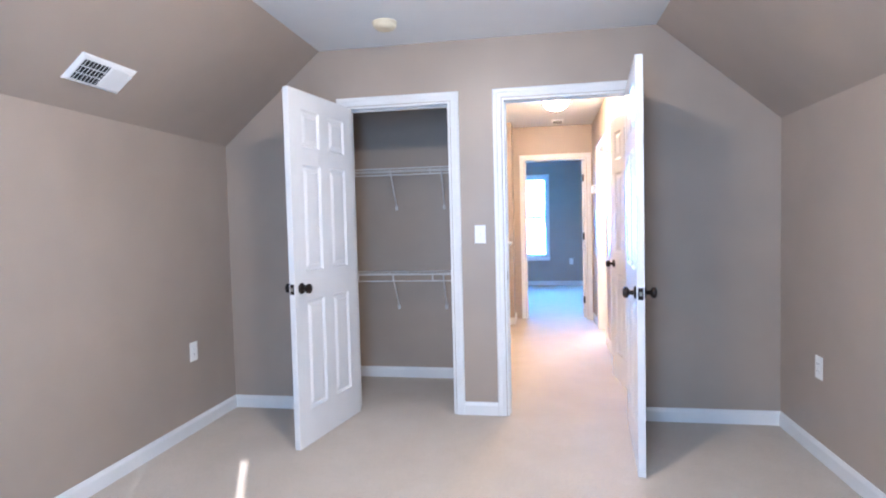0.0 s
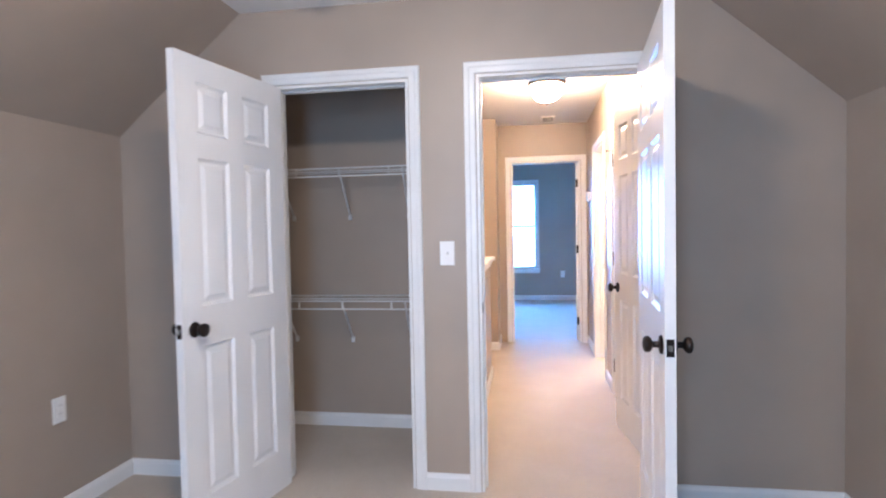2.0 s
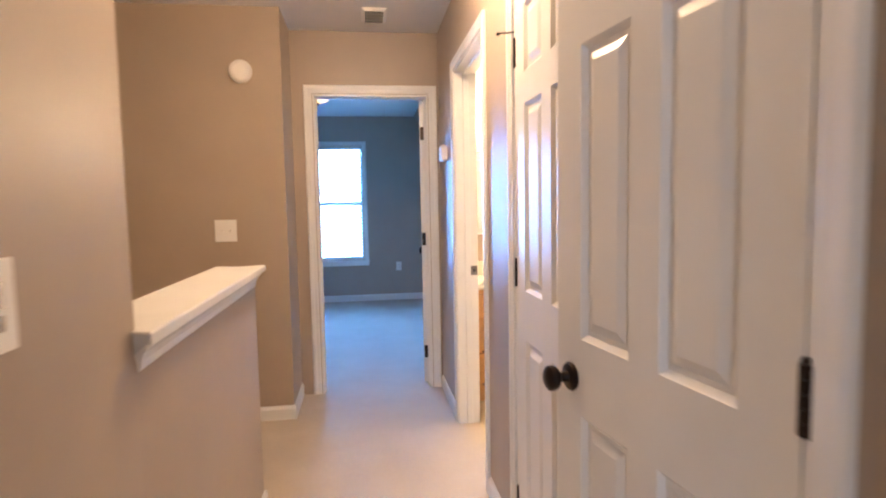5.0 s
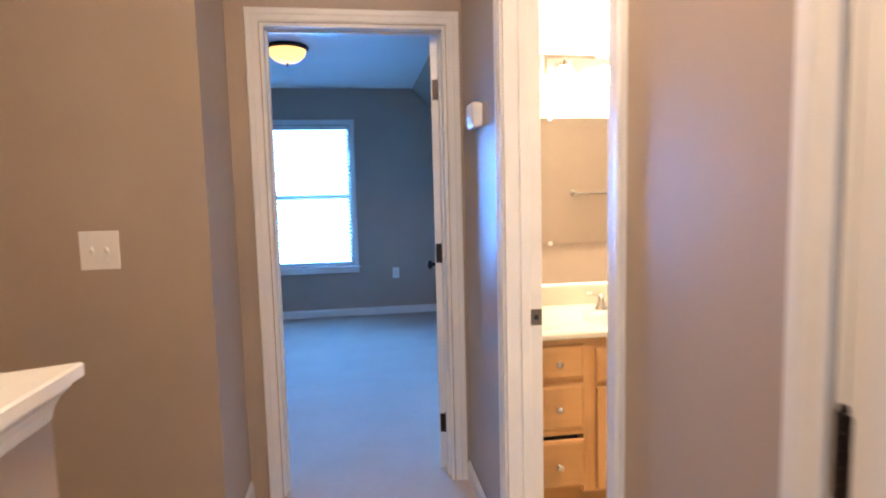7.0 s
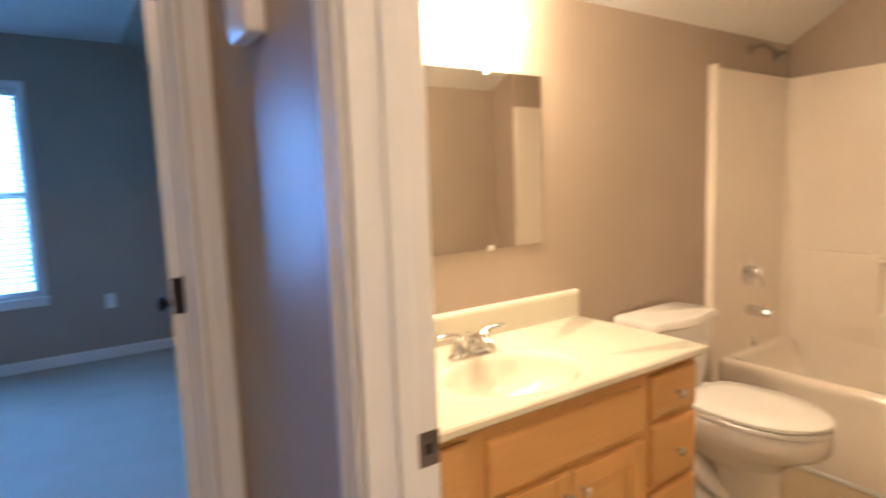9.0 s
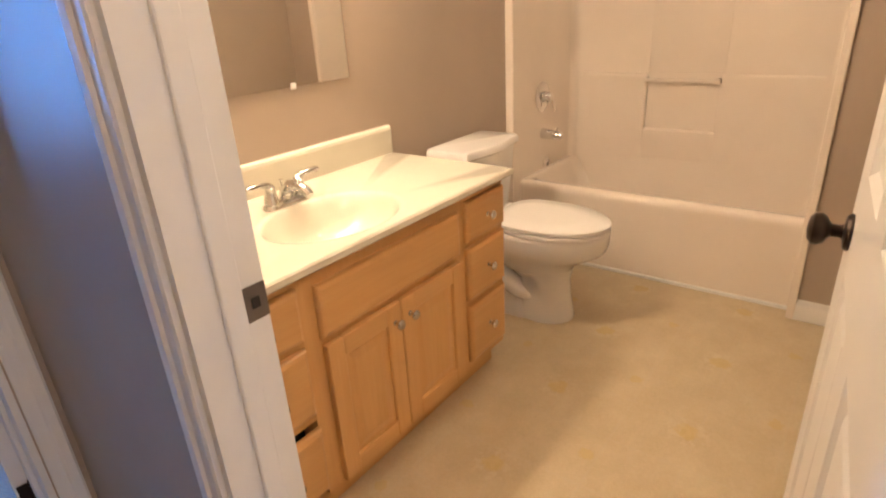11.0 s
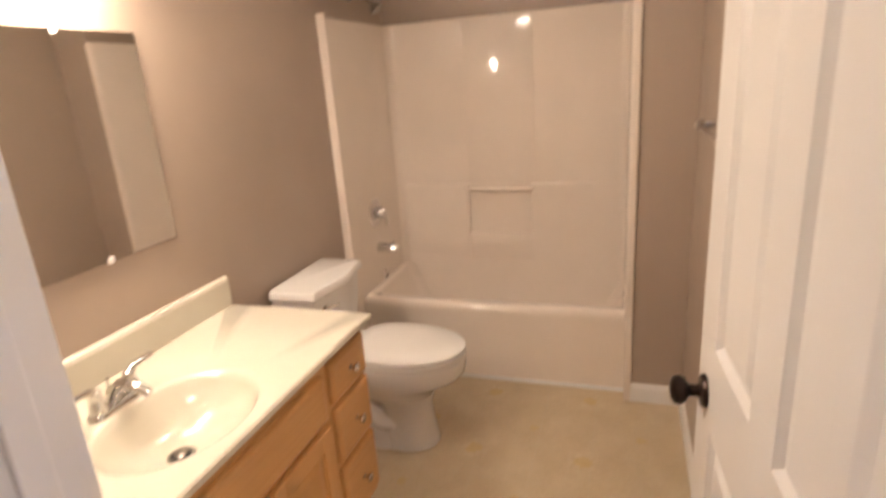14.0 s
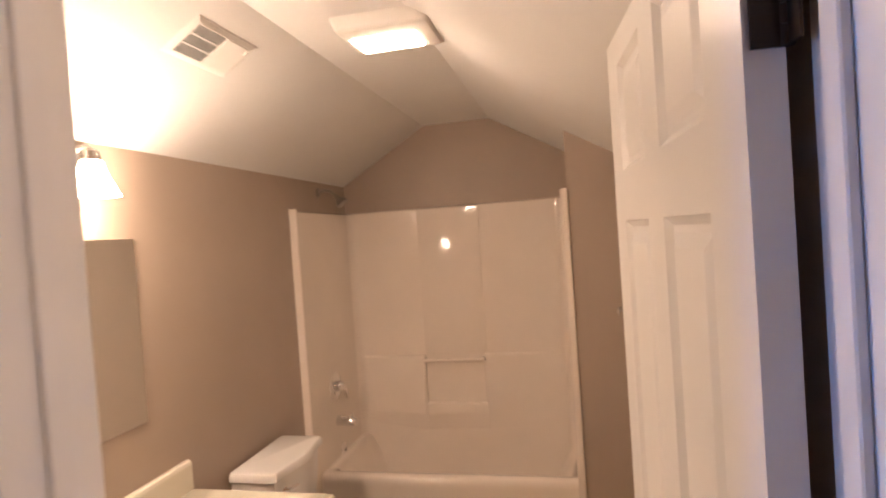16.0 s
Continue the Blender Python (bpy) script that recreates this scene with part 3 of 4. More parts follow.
def window(name, x0, x1, z0, z1, y, s, label):
    """A double-hung window in an opening; s is the way out along y, y the inner wall face."""
    w = thing(name, at((x0 + x1) / 2, y, z0), label, "window", "", "structure")
    hw, h = (x1 - x0) / 2, z1 - z0
    f = (0, -s, 0)
    part("casing", casing_leg([(-hw, 0, 0.0), (-hw, 0, h)], [(-1, 0, 0), (-1, 0, 1)], f), M_TRIM, w)
    part("casing", casing_leg([(-hw, 0, h), (hw, 0, h)], [(-1, 0, 1), (1, 0, 1)], f), M_TRIM, w)
    part("casing", casing_leg([(hw, 0, h), (hw, 0, 0.0)], [(1, 0, 1), (1, 0, 0)], f), M_TRIM, w)
    ya, yb = sorted((-s * 0.035, s * 0.07))
    part("sill", boxm(-hw - 0.072, hw + 0.072, ya, yb, -0.022, -0.001, bevel=0.006, seg=2), M_TRIM, w)
    ya, yb = sorted((-s * 0.014, -s * 0.001))
    part("apron", boxm(-hw - 0.058, hw + 0.058, ya, yb, -0.075, -0.022, bevel=0.003), M_TRIM, w)
    for zz0, zz1, yo in ((0.0, h / 2 + 0.018, 0.075), (h / 2 - 0.018, h, 0.098)):
        sash = thing("sash", Matrix())
        sash.parent = w
        ya, yb = sorted((s * (yo - 0.011), s * (yo + 0.011)))
        bm = boxm(-hw, -hw + 0.036, ya, yb, zz0, zz1)
        box(bm, hw - 0.036, hw, ya, yb, zz0, zz1)
        box(bm, -hw + 0.036, hw - 0.036, ya, yb, zz0, zz0 + 0.036)
        box(bm, -hw + 0.036, hw - 0.036, ya, yb, zz1 - 0.036, zz1)
        part("sash_frame", bm, M_TRIM, sash)
        yg = sorted((s * (yo - 0.002), s * (yo + 0.002)))
        g = part("pane", boxm(-hw + 0.034, hw - 0.034, yg[0], yg[1], zz0 + 0.034, zz1 - 0.034), M_GLASS, sash)
        g.visible_shadow = False
    return w


window("window_1", WX0, WX1, WZ0, WZ1, 7.5, 1, "white double-hung window, blown out by daylight")
blind("window_blind", WX0 + 0.012, WX1 - 0.012, 7.533, WZ0 + 0.03, WZ1 - 0.002, 17, "white horizontal slat blind lowered with slats open")
window("window_2", -0.40, 0.28, 0.60, 2.05, YB, -1, "white double-hung window behind a closed blind")
blind("window_blind", -0.374, 0.166, YB - 0.033, 0.61, 2.048, 62, "white horizontal slat blind lowered and nearly closed")
solid("backdrop", boxm(-5, 5, 9.6, 9.7, -3, 6), M_OUTSIDE, "plain bright haze of daylight outside the window", "backdrop")


# ---------- lamps ----------
def dome_lamp(name, x, y, zc, r, glass, label, drop=0.129):
    l = thing(name, at(x, y, zc), label, "ceiling lamp")
    part("rim", turned(bmesh.new(), [(r * 0.80, 0), (r * 0.96, -0.004), (r, -0.016), (r * 0.97, -0.028), (r * 0.88, -0.034), (r * 0.80, -0.030)], n=40), M_BRONZE, l, "dark bronze rim", True)
    k = drop / 0.129
    bowl = [(r * 0.87, -0.030), (r * 0.86, -0.045 * k), (r * 0.78, -0.076 * k), (r * 0.61, -0.103 * k), (r * 0.38, -0.121 * k), (r * 0.15, -0.128 * k), (0.006, -drop)]
    part("glass", turned(bmesh.new(), bowl, n=40), glass, l, "frosted glass dome", True)
    part("finial", turned(bmesh.new(), [(0.011, 0.002 - drop), (0.013, -0.003 - drop), (0.006, -0.010 - drop), (0.009, -0.017 - drop), (0.001, -0.026 - drop)], n=16), M_BRONZE, l, "", True)
    return l


dome_lamp("ceiling_lamp", 0.378, 1.85, ZH, 0.15, M_DOME, "round flush ceiling lamp, lit warm, with frosted glass", 0.158)
dome_lamp("ceiling_lamp", -0.15, -1.85, ZB, 0.16, M_BEDDOME, "round flush ceiling lamp with frosted glass, lit")
dome_lamp("ceiling_lamp", -0.10, 5.80, ZF, 0.165, M_FARDOME, "round flush ceiling lamp with amber alabaster glass")

# ---------- fittings of bedroom, closet and hall ----------
def facing(x, y, z, way):
    """A pose on a wall: local -y points into the room along way."""
    return pose(x, y, z, 0, 0, {(0, -1): 0, (1, 0): 90, (0, 1): 180, (-1, 0): -90}[way])


def screw(parent, x, z, y):
    part("screw", turned(bmesh.new(), [(0.0032, 0), (0.003, 0.0008), (0.001, 0.0012)], pose(x, y, z, 90), 10), M_PLASTIC, parent)


def wall_plate(name, m, w, h, label, toggles=0, sockets=0, slide=False):
    p = thing(name, m, label, "switch" if toggles or slide else "outlet")
    part("plate", boxm(-w / 2, w / 2, -0.006, 0, -h / 2, h / 2, bevel=0.003, seg=2), M_PLASTIC, p)
    for i in range(toggles):
        x = (i - (toggles - 1) / 2) * 0.046
        t = part("toggle", boxm(x - 0.0065, x + 0.0065, -0.0075, -0.005, -0.0145, 0.0145), M_PLASTIC, p)
        part("lever", loft(bmesh.new(), [[(x + sx * 0.005, -0.007, sz * 0.010) for sx, sz in ((-1, -1), (1, -1), (1, 1), (-1, 1))],
                                         [(x + sx * 0.004, -0.021, 0.009 + sz * 0.0045) for sx, sz in ((-1, -1), (1, -1), (1, 1), (-1, 1))]]), M_PLASTIC, t)
        screw(p, x, 0.03, -0.006), screw(p, x, -0.03, -0.006)
    for i in range(sockets):
        z = (i - 0.5) * 0.039
        part("socket", loft(bmesh.new(), [rounded(0.034, 0.028, 0.010, 0.0), rounded(0.033, 0.027, 0.010, 0.0022)]), M_PLASTIC, p).matrix_basis = pose(0, -0.006, z, 90)
        for sx in (-0.006, 0.006):
            part("slot", boxm(sx - 0.001, sx + 0.001, -0.0086, -0.008, z - 0.003, z + 0.005), M_DARK, p)
    if sockets:
        screw(p, 0, 0, -0.006)
    if slide:
        part("slider_track", boxm(-0.006, 0.006, -0.0075, -0.005, -0.032, 0.032), M_NICKEL, p)
        part("slider", boxm(-0.010, 0.010, -0.013, -0.007, -0.010, -0.002, bevel=0.001), M_PLASTIC, p)
    return p


wall_plate("light_switch", facing(-0.165, 0, 1.188, (0, -1)), 0.072, 0.118, "white plastic light switch on the taupe wall", 1)
wall_plate("light_switch", facing(-0.468, 3.265, 1.167, (0, -1)), 0.124, 0.130, "white double light switch on the stair wall", 2)
wall_plate("dimmer_switch", facing(HX0, 0.57, 1.18, (1, 0)), 0.072, 0.120, "white slide dimmer switch on the hall wall", slide=True)
for m in (facing(XL, -0.465, 0.508, (1, 0)), facing(XR, -0.475, 0.480, (-1, 0)), facing(0.785, 7.5, 0.472, (0, -1))):
    tagged(wall_plate("wall_outlet", m, 0.072, 0.118, "white plastic duplex outlet above the baseboard", sockets=2), group="wall outlets")

# thermostat
th = thing("thermostat", facing(HX1, 3.372, 1.620, (-1, 0)), "white plastic wall thermostat with a small display", "thermostat")
def plaque(w, h, r, y, cz=0.0):
    return [(x, -y, z) for x, z, _ in rounded(w, h, r, 0.0, cy=cz)]


part("back_plate", loft(bmesh.new(), [plaque(0.112, 0.086, 0.012, 0.0), plaque(0.112, 0.086, 0.012, 0.008)]), M_PLASTIC, th)
part("cover", loft(bmesh.new(), [plaque(0.120, 0.097, 0.016, 0.008), plaque(0.120, 0.097, 0.016, 0.026), plaque(0.116, 0.093, 0.015, 0.033), plaque(0.106, 0.080, 0.014, 0.038, 0.002), plaque(0.080, 0.055, 0.012, 0.040, 0.002)]), M_PLASTIC, th, "", True)
part("display", boxm(-0.040, -0.016, -0.0395, -0.036, -0.008, 0.018, bevel=0.001), gloss("grey_lcd", (0.16, 0.18, 0.18), 0.25), th, "grey display")
for x, z in ((0.006, 0.020), (0.006, -0.004), (-0.012, -0.026)):
    part("button", boxm(x - 0.006, x + 0.006, -0.0412, -0.036, z - 0.004, z + 0.004, bevel=0.001), M_PLASTIC, th)


# smoke detectors
def detector(name, m, r, label, mat):
    d = thing(name, m, label, "smoke detector")
    part("base", turned(bmesh.new(), [(r, 0), (r, 0.010), (r * 0.97, 0.012)], n=36), mat, d, "", True)
    part("cover", turned(bmesh.new(), [(r * 0.92, 0.012), (r * 0.93, 0.020), (r * 0.86, 0.032), (r * 0.70, 0.040), (r * 0.45, 0.043), (r * 0.42, 0.041), (r * 0.20, 0.041), (0.002, 0.041)], n=36), mat, d, "", True)
    for k in range(20):
        a = 2 * math.pi * k / 20
        part("vent_rib", boxm(-0.002, 0.002, r * 0.80, r * 0.955, 0.014, 0.027), mat, d).matrix_basis = pose(0, 0, 0, 0, 0, math.degrees(a))
    part("button", turned(bmesh.new(), [(r * 0.16, 0.041), (r * 0.16, 0.045), (r * 0.12, 0.046)], pose(r * 0.5, 0, -0.003), 14), mat, d, "", True)
    return d


M_CREAM = gloss("aged_cream_plastic", (0.74, 0.66, 0.48), 0.4)
detector("smoke_detector", pose(-0.645, -0.42, ZB, 180), 0.07, "cream plastic smoke detector on the ceiling", M_CREAM)
detector("smoke_detector", pose(-0.345, 3.265, 2.085, 90), 0.066, "round white smoke detector high on the wall", M_PLASTIC)


# registers
def register(name, m, w, h, label, grille=(0.08, 0.52), bars=4, fins=7):
    """A ceiling register lying in local xy, facing local -z."""
    v = thing(name, m, label, "air vent")
    part("frame", loft(bmesh.new(), [[(sx * w / 2, sy * h / 2, 0) for sx, sy in ((-1, -1), (1, -1), (1, 1), (-1, 1))],
                                     [(sx * (w / 2 - 0.004), sy * (h / 2 - 0.004), -0.006) for sx, sy in ((-1, -1), (1, -1), (1, 1), (-1, 1))],
                                     [(sx * (w / 2 - 0.016), sy * (h / 2 - 0.016), -0.012) for sx, sy in ((-1, -1), (1, -1), (1, 1), (-1, 1))]]), M_PLASTIC, v)
    x0, x1 = -w / 2 + grille[0] * w, -w / 2 + grille[1] * w
    y0, y1 = -h / 2 + 0.020, h / 2 - 0.020
    # No duct is built: a near-black sheet paints in its shade.
    part("opening", boxm(x0, x1, y0, y1, -0.0135, -0.0122), M_DARK, v, "dark sheet painting in the shade of the duct")
    bar = mesh_of(boxm(x0, x1, -0.0018, 0.0018, -0.0155, -0.013), M_PLASTIC, False, "louver")
    for i in range(bars):
        piece("louver", bar, v, pose(0, y0 + (y1 - y0) * i / (bars - 1), 0))
    fin = mesh_of(boxm(-0.0009, 0.0009, y0, y1, -0.0150, -0.013), M_PLASTIC, False, "fin")
    for i in range(fins):
        piece("fin", fin, v, pose(x0 + (x1 - x0) * (i + 0.5) / fins, 0, 0))
    if grille[1] < 0.8:
        part("damper_plate", boxm(x1 + 0.008, w / 2 - 0.022, y0, y1, -0.016, -0.0115, bevel=0.0015), M_PLASTIC, v)
        part("lever", boxm(w / 2 - 0.034, w / 2 - 0.028, y0 + 0.01, y0 + 0.025, -0.026, -0.012), M_PLASTIC, v)
    return v


sl = math.degrees(math.atan2(ZB - 1.83, -1.215 - XL))
register("air_vent", Matrix.Translation((-1.741, -1.316, 1.980)) @ pose(0, 0, 0, 0, -sl, 0) @ pose(0, 0, 0, 0, 0, 90), 0.325, 0.155, "white metal air register in the sloped ceiling")
bs = math.degrees(math.atan2(2.29 - 1.962, 3.83 - 3.285))
register("air_vent", Matrix.Translation((1.912, 3.432, 2.2015)) @ pose(0, 0, 0, -bs, 0, 0) @ Matrix.Diagonal((1, 1, 0.5, 1)), 0.285, 0.150, "white metal air register in the sloped bathroom ceiling", (0.09, 0.50), 4, 11)
register("air_vent", pose(0.432, 3.36, ZH, 0, 0, 0), 0.15, 0.26, "small grey-white air grille in the hall ceiling", (0.14, 0.86), 5, 5)

# attic hatch
ah = thing("attic_hatch", at(0.30, 0.89, ZH), "white painted attic hatch with trim in the hall ceiling", "attic hatch")
part("panel", boxm(-0.356, 0.356, -0.688, 0.686, 0.034, 0.050, bevel=0.002), gloss("hatch_paint", (0.80, 0.79, 0.76), 0.22, bump=0.1, grain=14), ah)
part("trim", boxm(0.350, 0.405, -0.745, 0.715, -0.014, 0, bevel=0.003), M_TRIM, ah)
part("trim", boxm(-0.405, -0.350, -0.745, 0.715, -0.014, 0, bevel=0.003), M_TRIM, ah)
part("trim", boxm(-0.350, 0.350, -0.745, -0.69, -0.014, 0, bevel=0.003), M_TRIM, ah)
# Near-black sheet added over the panel, painting in the shade at its edges.
part("hatch_shade_sheet", boxm(-0.40, 0.40, -0.72, 0.72, 0.105, 0.14), M_DARK, ah)

# half wall beside the stairs
hw = thing("half_wall", at(-0.1745, 1.6, 0), "taupe half wall with a white wooden cap beside the stairs", "half wall", "", "structure")
part("wall", boxm(-0.0575, 0.0575, -0.615, 0.61, 0, 1.03), M_WALL, hw)
cap_prof = [(0.0, 0.972), (0.0575, 0.972), (0.063, 0.978), (0.066, 0.995), (0.074, 1.012), (0.085, 1.024), (0.087, 1.034), (0.100, 1.036), (0.100, 1.056), (0.096, 1.060), (0.0, 1.060)]
bm = bmesh.new()
ends = lambda y, g: [(-u, y + g * max(0, u - 0.0575), z) for u, z in cap_prof] + [(u, y + g * max(0, u - 0.0575), z) for u, z in cap_prof[::-1][1:-1]]
loft(bm, [ends(-0.605, -1), ends(0.596, 1)])
part("cap", bm, M_TRIM, hw, "white painted cap with a cove moulding")


# wire shelves in the closet
def wire_shelf(z, name="wire_shelf"):
    x0, x1, yb, yf = -1.415, -0.237, 0.845, 0.545
    s = thing(name, at((x0 + x1) / 2, yb, z), "white wire closet shelf on angled brackets", "wire shelf", "closet shelves")
    hx, d = (x1 - x0) / 2, yb - yf
    for y, zz in ((-0.004, 0), (-d * 0.5, -0.004), (-d, 0), (-d, -0.048)):
        part("rail", rod(bmesh.new(), (-hx, y, zz), (hx, y, zz), 0.0042, 8), M_WIRE, s, "", True)
    wire = mesh_of(tube(bmesh.new(), [(0, -0.002, 0.004), (0, -d, 0.004)], 0.0014, 5), M_WIRE, True, "wire")
    drop = mesh_of(tube(bmesh.new(), [(0, -d, 0.003), (0, -d - 0.002, -0.048)], 0.0052, 6), M_WIRE, True, "upright")
    n = 46
    for i in range(n):
        piece("wire", wire, s, pose(-hx + 2 * hx * (i + 0.5) / n, 0, 0))
    for xx in (-hx + 0.003, -0.346, -0.071, 0.236, 0.53, hx - 0.003):
        piece("upright", drop, s, pose(xx, 0, 0))
    for xx in (-0.492, -0.104, 0.288):
        b = part("bracket", tube(bmesh.new(), [(xx + 0.030, -d + 0.002, -0.008), (xx + 0.004, -0.022, -0.272), (xx, -0.008, -0.282)], 0.0052, 8), M_WIRE, s, "", True)
        part("wall_clip", boxm(xx - 0.010, xx + 0.010, -0.014, 0.004, -0.308, -0.272, bevel=0.003), M_WIRE, b)
    return s


wire_shelf(1.686)
wire_shelf(0.881)

# hinge-pin door stop on the hall closet
ds = thing("door_stop", at(HX1 - 0.006, 1.707, 1.872), "small bronze hinge-pin door stop", "door stop")
part("arm", tube(bmesh.new(), [(0, 0, 0), (-0.012, 0.022, 0.004), (-0.03, 0.05, 0.010), (-0.036, 0.066, 0.012)], 0.003, 8), M_BRONZE, ds, "", True)
part("bumper", turned(bmesh.new(), [(0.006, 0), (0.007, 0.004), (0.004, 0.008)], pose(-0.036, 0.066, 0.012, -80), 12), M_DARK, ds, "", True)

# ---------- bathroom ----------
VX0, VX1, VF, CT = 1.045, 2.15, 3.318, 0.778
KN = mesh_of(turned(bmesh.new(), [(0.008, 0), (0.0085, 0.002), (0.0045, 0.005), (0.0045, 0.012), (0.0095, 0.016), (0.0145, 0.020), (0.0150, 0.024), (0.0115, 0.028), (0.002, 0.0295)], n=22), M_NICKEL, True, "knob")
va = thing("vanity_cabinet", at((VX0 + VX1) / 2, VF, 0), "maple vanity cabinet with drawers and two doors", "vanity")
vw = VX1 - VX0
# carcass open behind the bottom left drawer, which hangs a little out of true
bx = -vw / 2 + 0.212
part("body", boxm(bx, vw / 2, 0, 0.52, 0.108, 0.60), M_MAPLE, va)
# Near-black fill paints in the shade behind the crooked drawer.
part("drawer_bank_shade", boxm(-vw / 2, bx - 0.0005, 0.060, 0.52, 0.108, 0.60), M_DARK, va, "near-black fill standing for the shade inside the drawer bank")
part("stile", boxm(-vw / 2, -vw / 2 + 0.024, 0, 0.0595, 0.108, 0.60), M_MAPLE, va)
part("rail", boxm(-vw / 2 + 0.0245, bx - 0.0005, 0, 0.0595, 0.353, 0.60), M_MAPLE_X, va)
for name, b in (("face_rail", (-vw / 2, vw / 2, 0, 0.019)), ("back_rail", (-vw / 2, vw / 2, 0.50, 0.52)), ("side_panel", (-vw / 2, -vw / 2 + 0.016, 0.0195, 0.4995)), ("side_panel", (vw / 2 - 0.016, vw / 2, 0.0195, 0.4995))):
    part(name, boxm(*b, 0.6005, CT - 0.0245), M_MAPLE, va)
part("toe_kick", boxm(-vw / 2, vw / 2, 0.055, 0.50, 0, 0.108), M_MAPLE_X, va)


def front(name, x0, x1, z0, z1, knob, mat, lean=0.0):
    """A slab drawer front with an eased lip; x is measured from the cabinet's left end."""
    xm, hw2 = (x0 + x1) / 2 - vw / 2, (x1 - x0) / 2
    h2 = (z1 - z0)
    bm = loft(bmesh.new(), [[(sx * (hw2 - i), -y, (h2 - i if sz > 0 else i)) for sx, sz in ((-1, -1), (1, -1), (1, 1), (-1, 1))] for i, y in ((0, 0.0), (0, 0.010), (0.004, 0.016), (0.013, 0.0195))])
    d = part(name, bm, mat, va)
    d.matrix_basis = pose(xm, -0.0006, z0, lean)
    if knob:
        k = new("knob", KN)
        k.parent, k.matrix_basis = d, pose(0, -0.0195, h2 / 2, 90)
        tagged(k, "satin nickel knob")
    return d


part("filler", boxm(-vw / 2 - 0.064, -vw / 2 - 0.001, 0.004, 0.022, 0.108, CT - 0.0245), M_MAPLE, va)
for x0, x1, left in ((-0.008, 0.208, True), (0.873, 1.095, False)):
    front("drawer", x0, x1, 0.588, 0.722, True, M_MAPLE_X)
    front("drawer", x0, x1, 0.380, 0.566, True, M_MAPLE_X)
    front("drawer", x0, x1, 0.140, 0.341 if left else 0.358, True, M_MAPLE_X, 2.2 if left else 0.0)
front("false_front", 0.260, 0.832, 0.564, 0.706, False, M_MAPLE_X)


def cabinet_door(x0, x1, z0, z1, knob_x):
    d = thing("cabinet_door", at(x0 - vw / 2, -0.0006, z0))
    d.parent = va
    w, h, s = x1 - x0, z1 - z0, 0.055
    part("stile", boxm(0, s, -0.0195, 0, 0, h, bevel=0.003), M_MAPLE, d)
    part("stile", boxm(w - s, w, -0.0195, 0, 0, h, bevel=0.003), M_MAPLE, d)
    part("rail", boxm(s, w - s, -0.0190, 0, 0, s, bevel=0.002), M_MAPLE_X, d)
    part("rail", boxm(s, w - s, -0.0190, 0, h - s, h, bevel=0.002), M_MAPLE_X, d)
    part("panel", loft(bmesh.new(), [[(a, -y, b) for a, b in ((s - 0.001 + i, s - 0.001 + i), (w - s + 0.001 - i, s - 0.001 + i), (w - s + 0.001 - i, h - s + 0.001 - i), (s - 0.001 + i, h - s + 0.001 - i))]
                                     for i, y in ((0, 0.004), (0, 0.009), (0.012, 0.0095), (0.034, 0.0135))]), M_MAPLE, d)
    k = new("knob", KN)
    k.parent, k.matrix_basis = d, pose(knob_x, -0.0195, h - 0.055, 90)


cabinet_door(0.263, 0.533, 0.116, 0.544, 0.270 - 0.029)
cabinet_door(0.538, 0.836, 0.116, 0.544, 0.030)

# vanity top with moulded basin
CX0, CX1, CY0, CY1 = 0.981, 2.168, 3.278, 3.828
SX, SY, SA, SB = 1.540, 3.482, 0.204, 0.160
ct = thing("countertop", at(SX, SY, CT), "cream cultured marble vanity top with moulded oval basin", "countertop")
angs = sorted([2 * math.pi * i / 72 for i in range(72)] + [math.atan2(y - SY, x - SX) % (2 * math.pi) for x in (CX0, CX1) for y in (CY0, CY1)])


def edge_at(a, inset, z):
    c, s2 = math.cos(a), math.sin(a)
    k = min(((CX1 if c > 0 else CX0) - SX - math.copysign(inset, c)) / c if abs(c) > 1e-6 else 9, ((CY1 if s2 > 0 else CY0) - SY - math.copysign(inset, s2)) / s2 if abs(s2) > 1e-6 else 9)
    return (k * c, k * s2, z)


def oval(f, z, dy=0.0):
    return [(SA * f * math.cos(a), SB * f * math.sin(a) + dy, z) for a in angs]


rings = [[edge_at(a, 0.004, -0.024) for a in angs], [edge_at(a, 0.0, -0.020) for a in angs], [edge_at(a, 0.0, -0.005) for a in angs], [edge_at(a, 0.005, 0.0) for a in angs],
         oval(1.11, 0.0), oval(1.09, 0.0), oval(1.035, -0.002), oval(0.995, -0.008), oval(0.95, -0.024), oval(0.86, -0.055), oval(0.70, -0.085, 0.006), oval(0.50, -0.106, 0.014), oval(0.28, -0.117, 0.022), oval(0.10, -0.121, 0.026)]
part("top", loft(bmesh.new(), rings, False, True), M_MARBLE, ct, "", True)
bk = loft(bmesh.new(), [[(x, y, z) for y, z in ((0.328, 0.0), (0.328, 0.088), (0.331, 0.098), (0.338, 0.104), (0.352, 0.104), (0.352, 0.0))] for x in (CX0 - SX, CX1 - SX - 0.014, CX1 - SX - 0.006, CX1 - SX - 0.003)])
part("backsplash", bk, M_MARBLE, ct)
dr = thing("sink_drain", at(SX, SY + 0.026, CT - 0.121), "chrome pop-up drain in the basin", "drain")
part("flange", turned(bmesh.new(), [(0.032, 0.0008), (0.033, 0.004), (0.025, 0.005), (0.022, 0.003)], n=28), M_STEEL, dr, "", True)
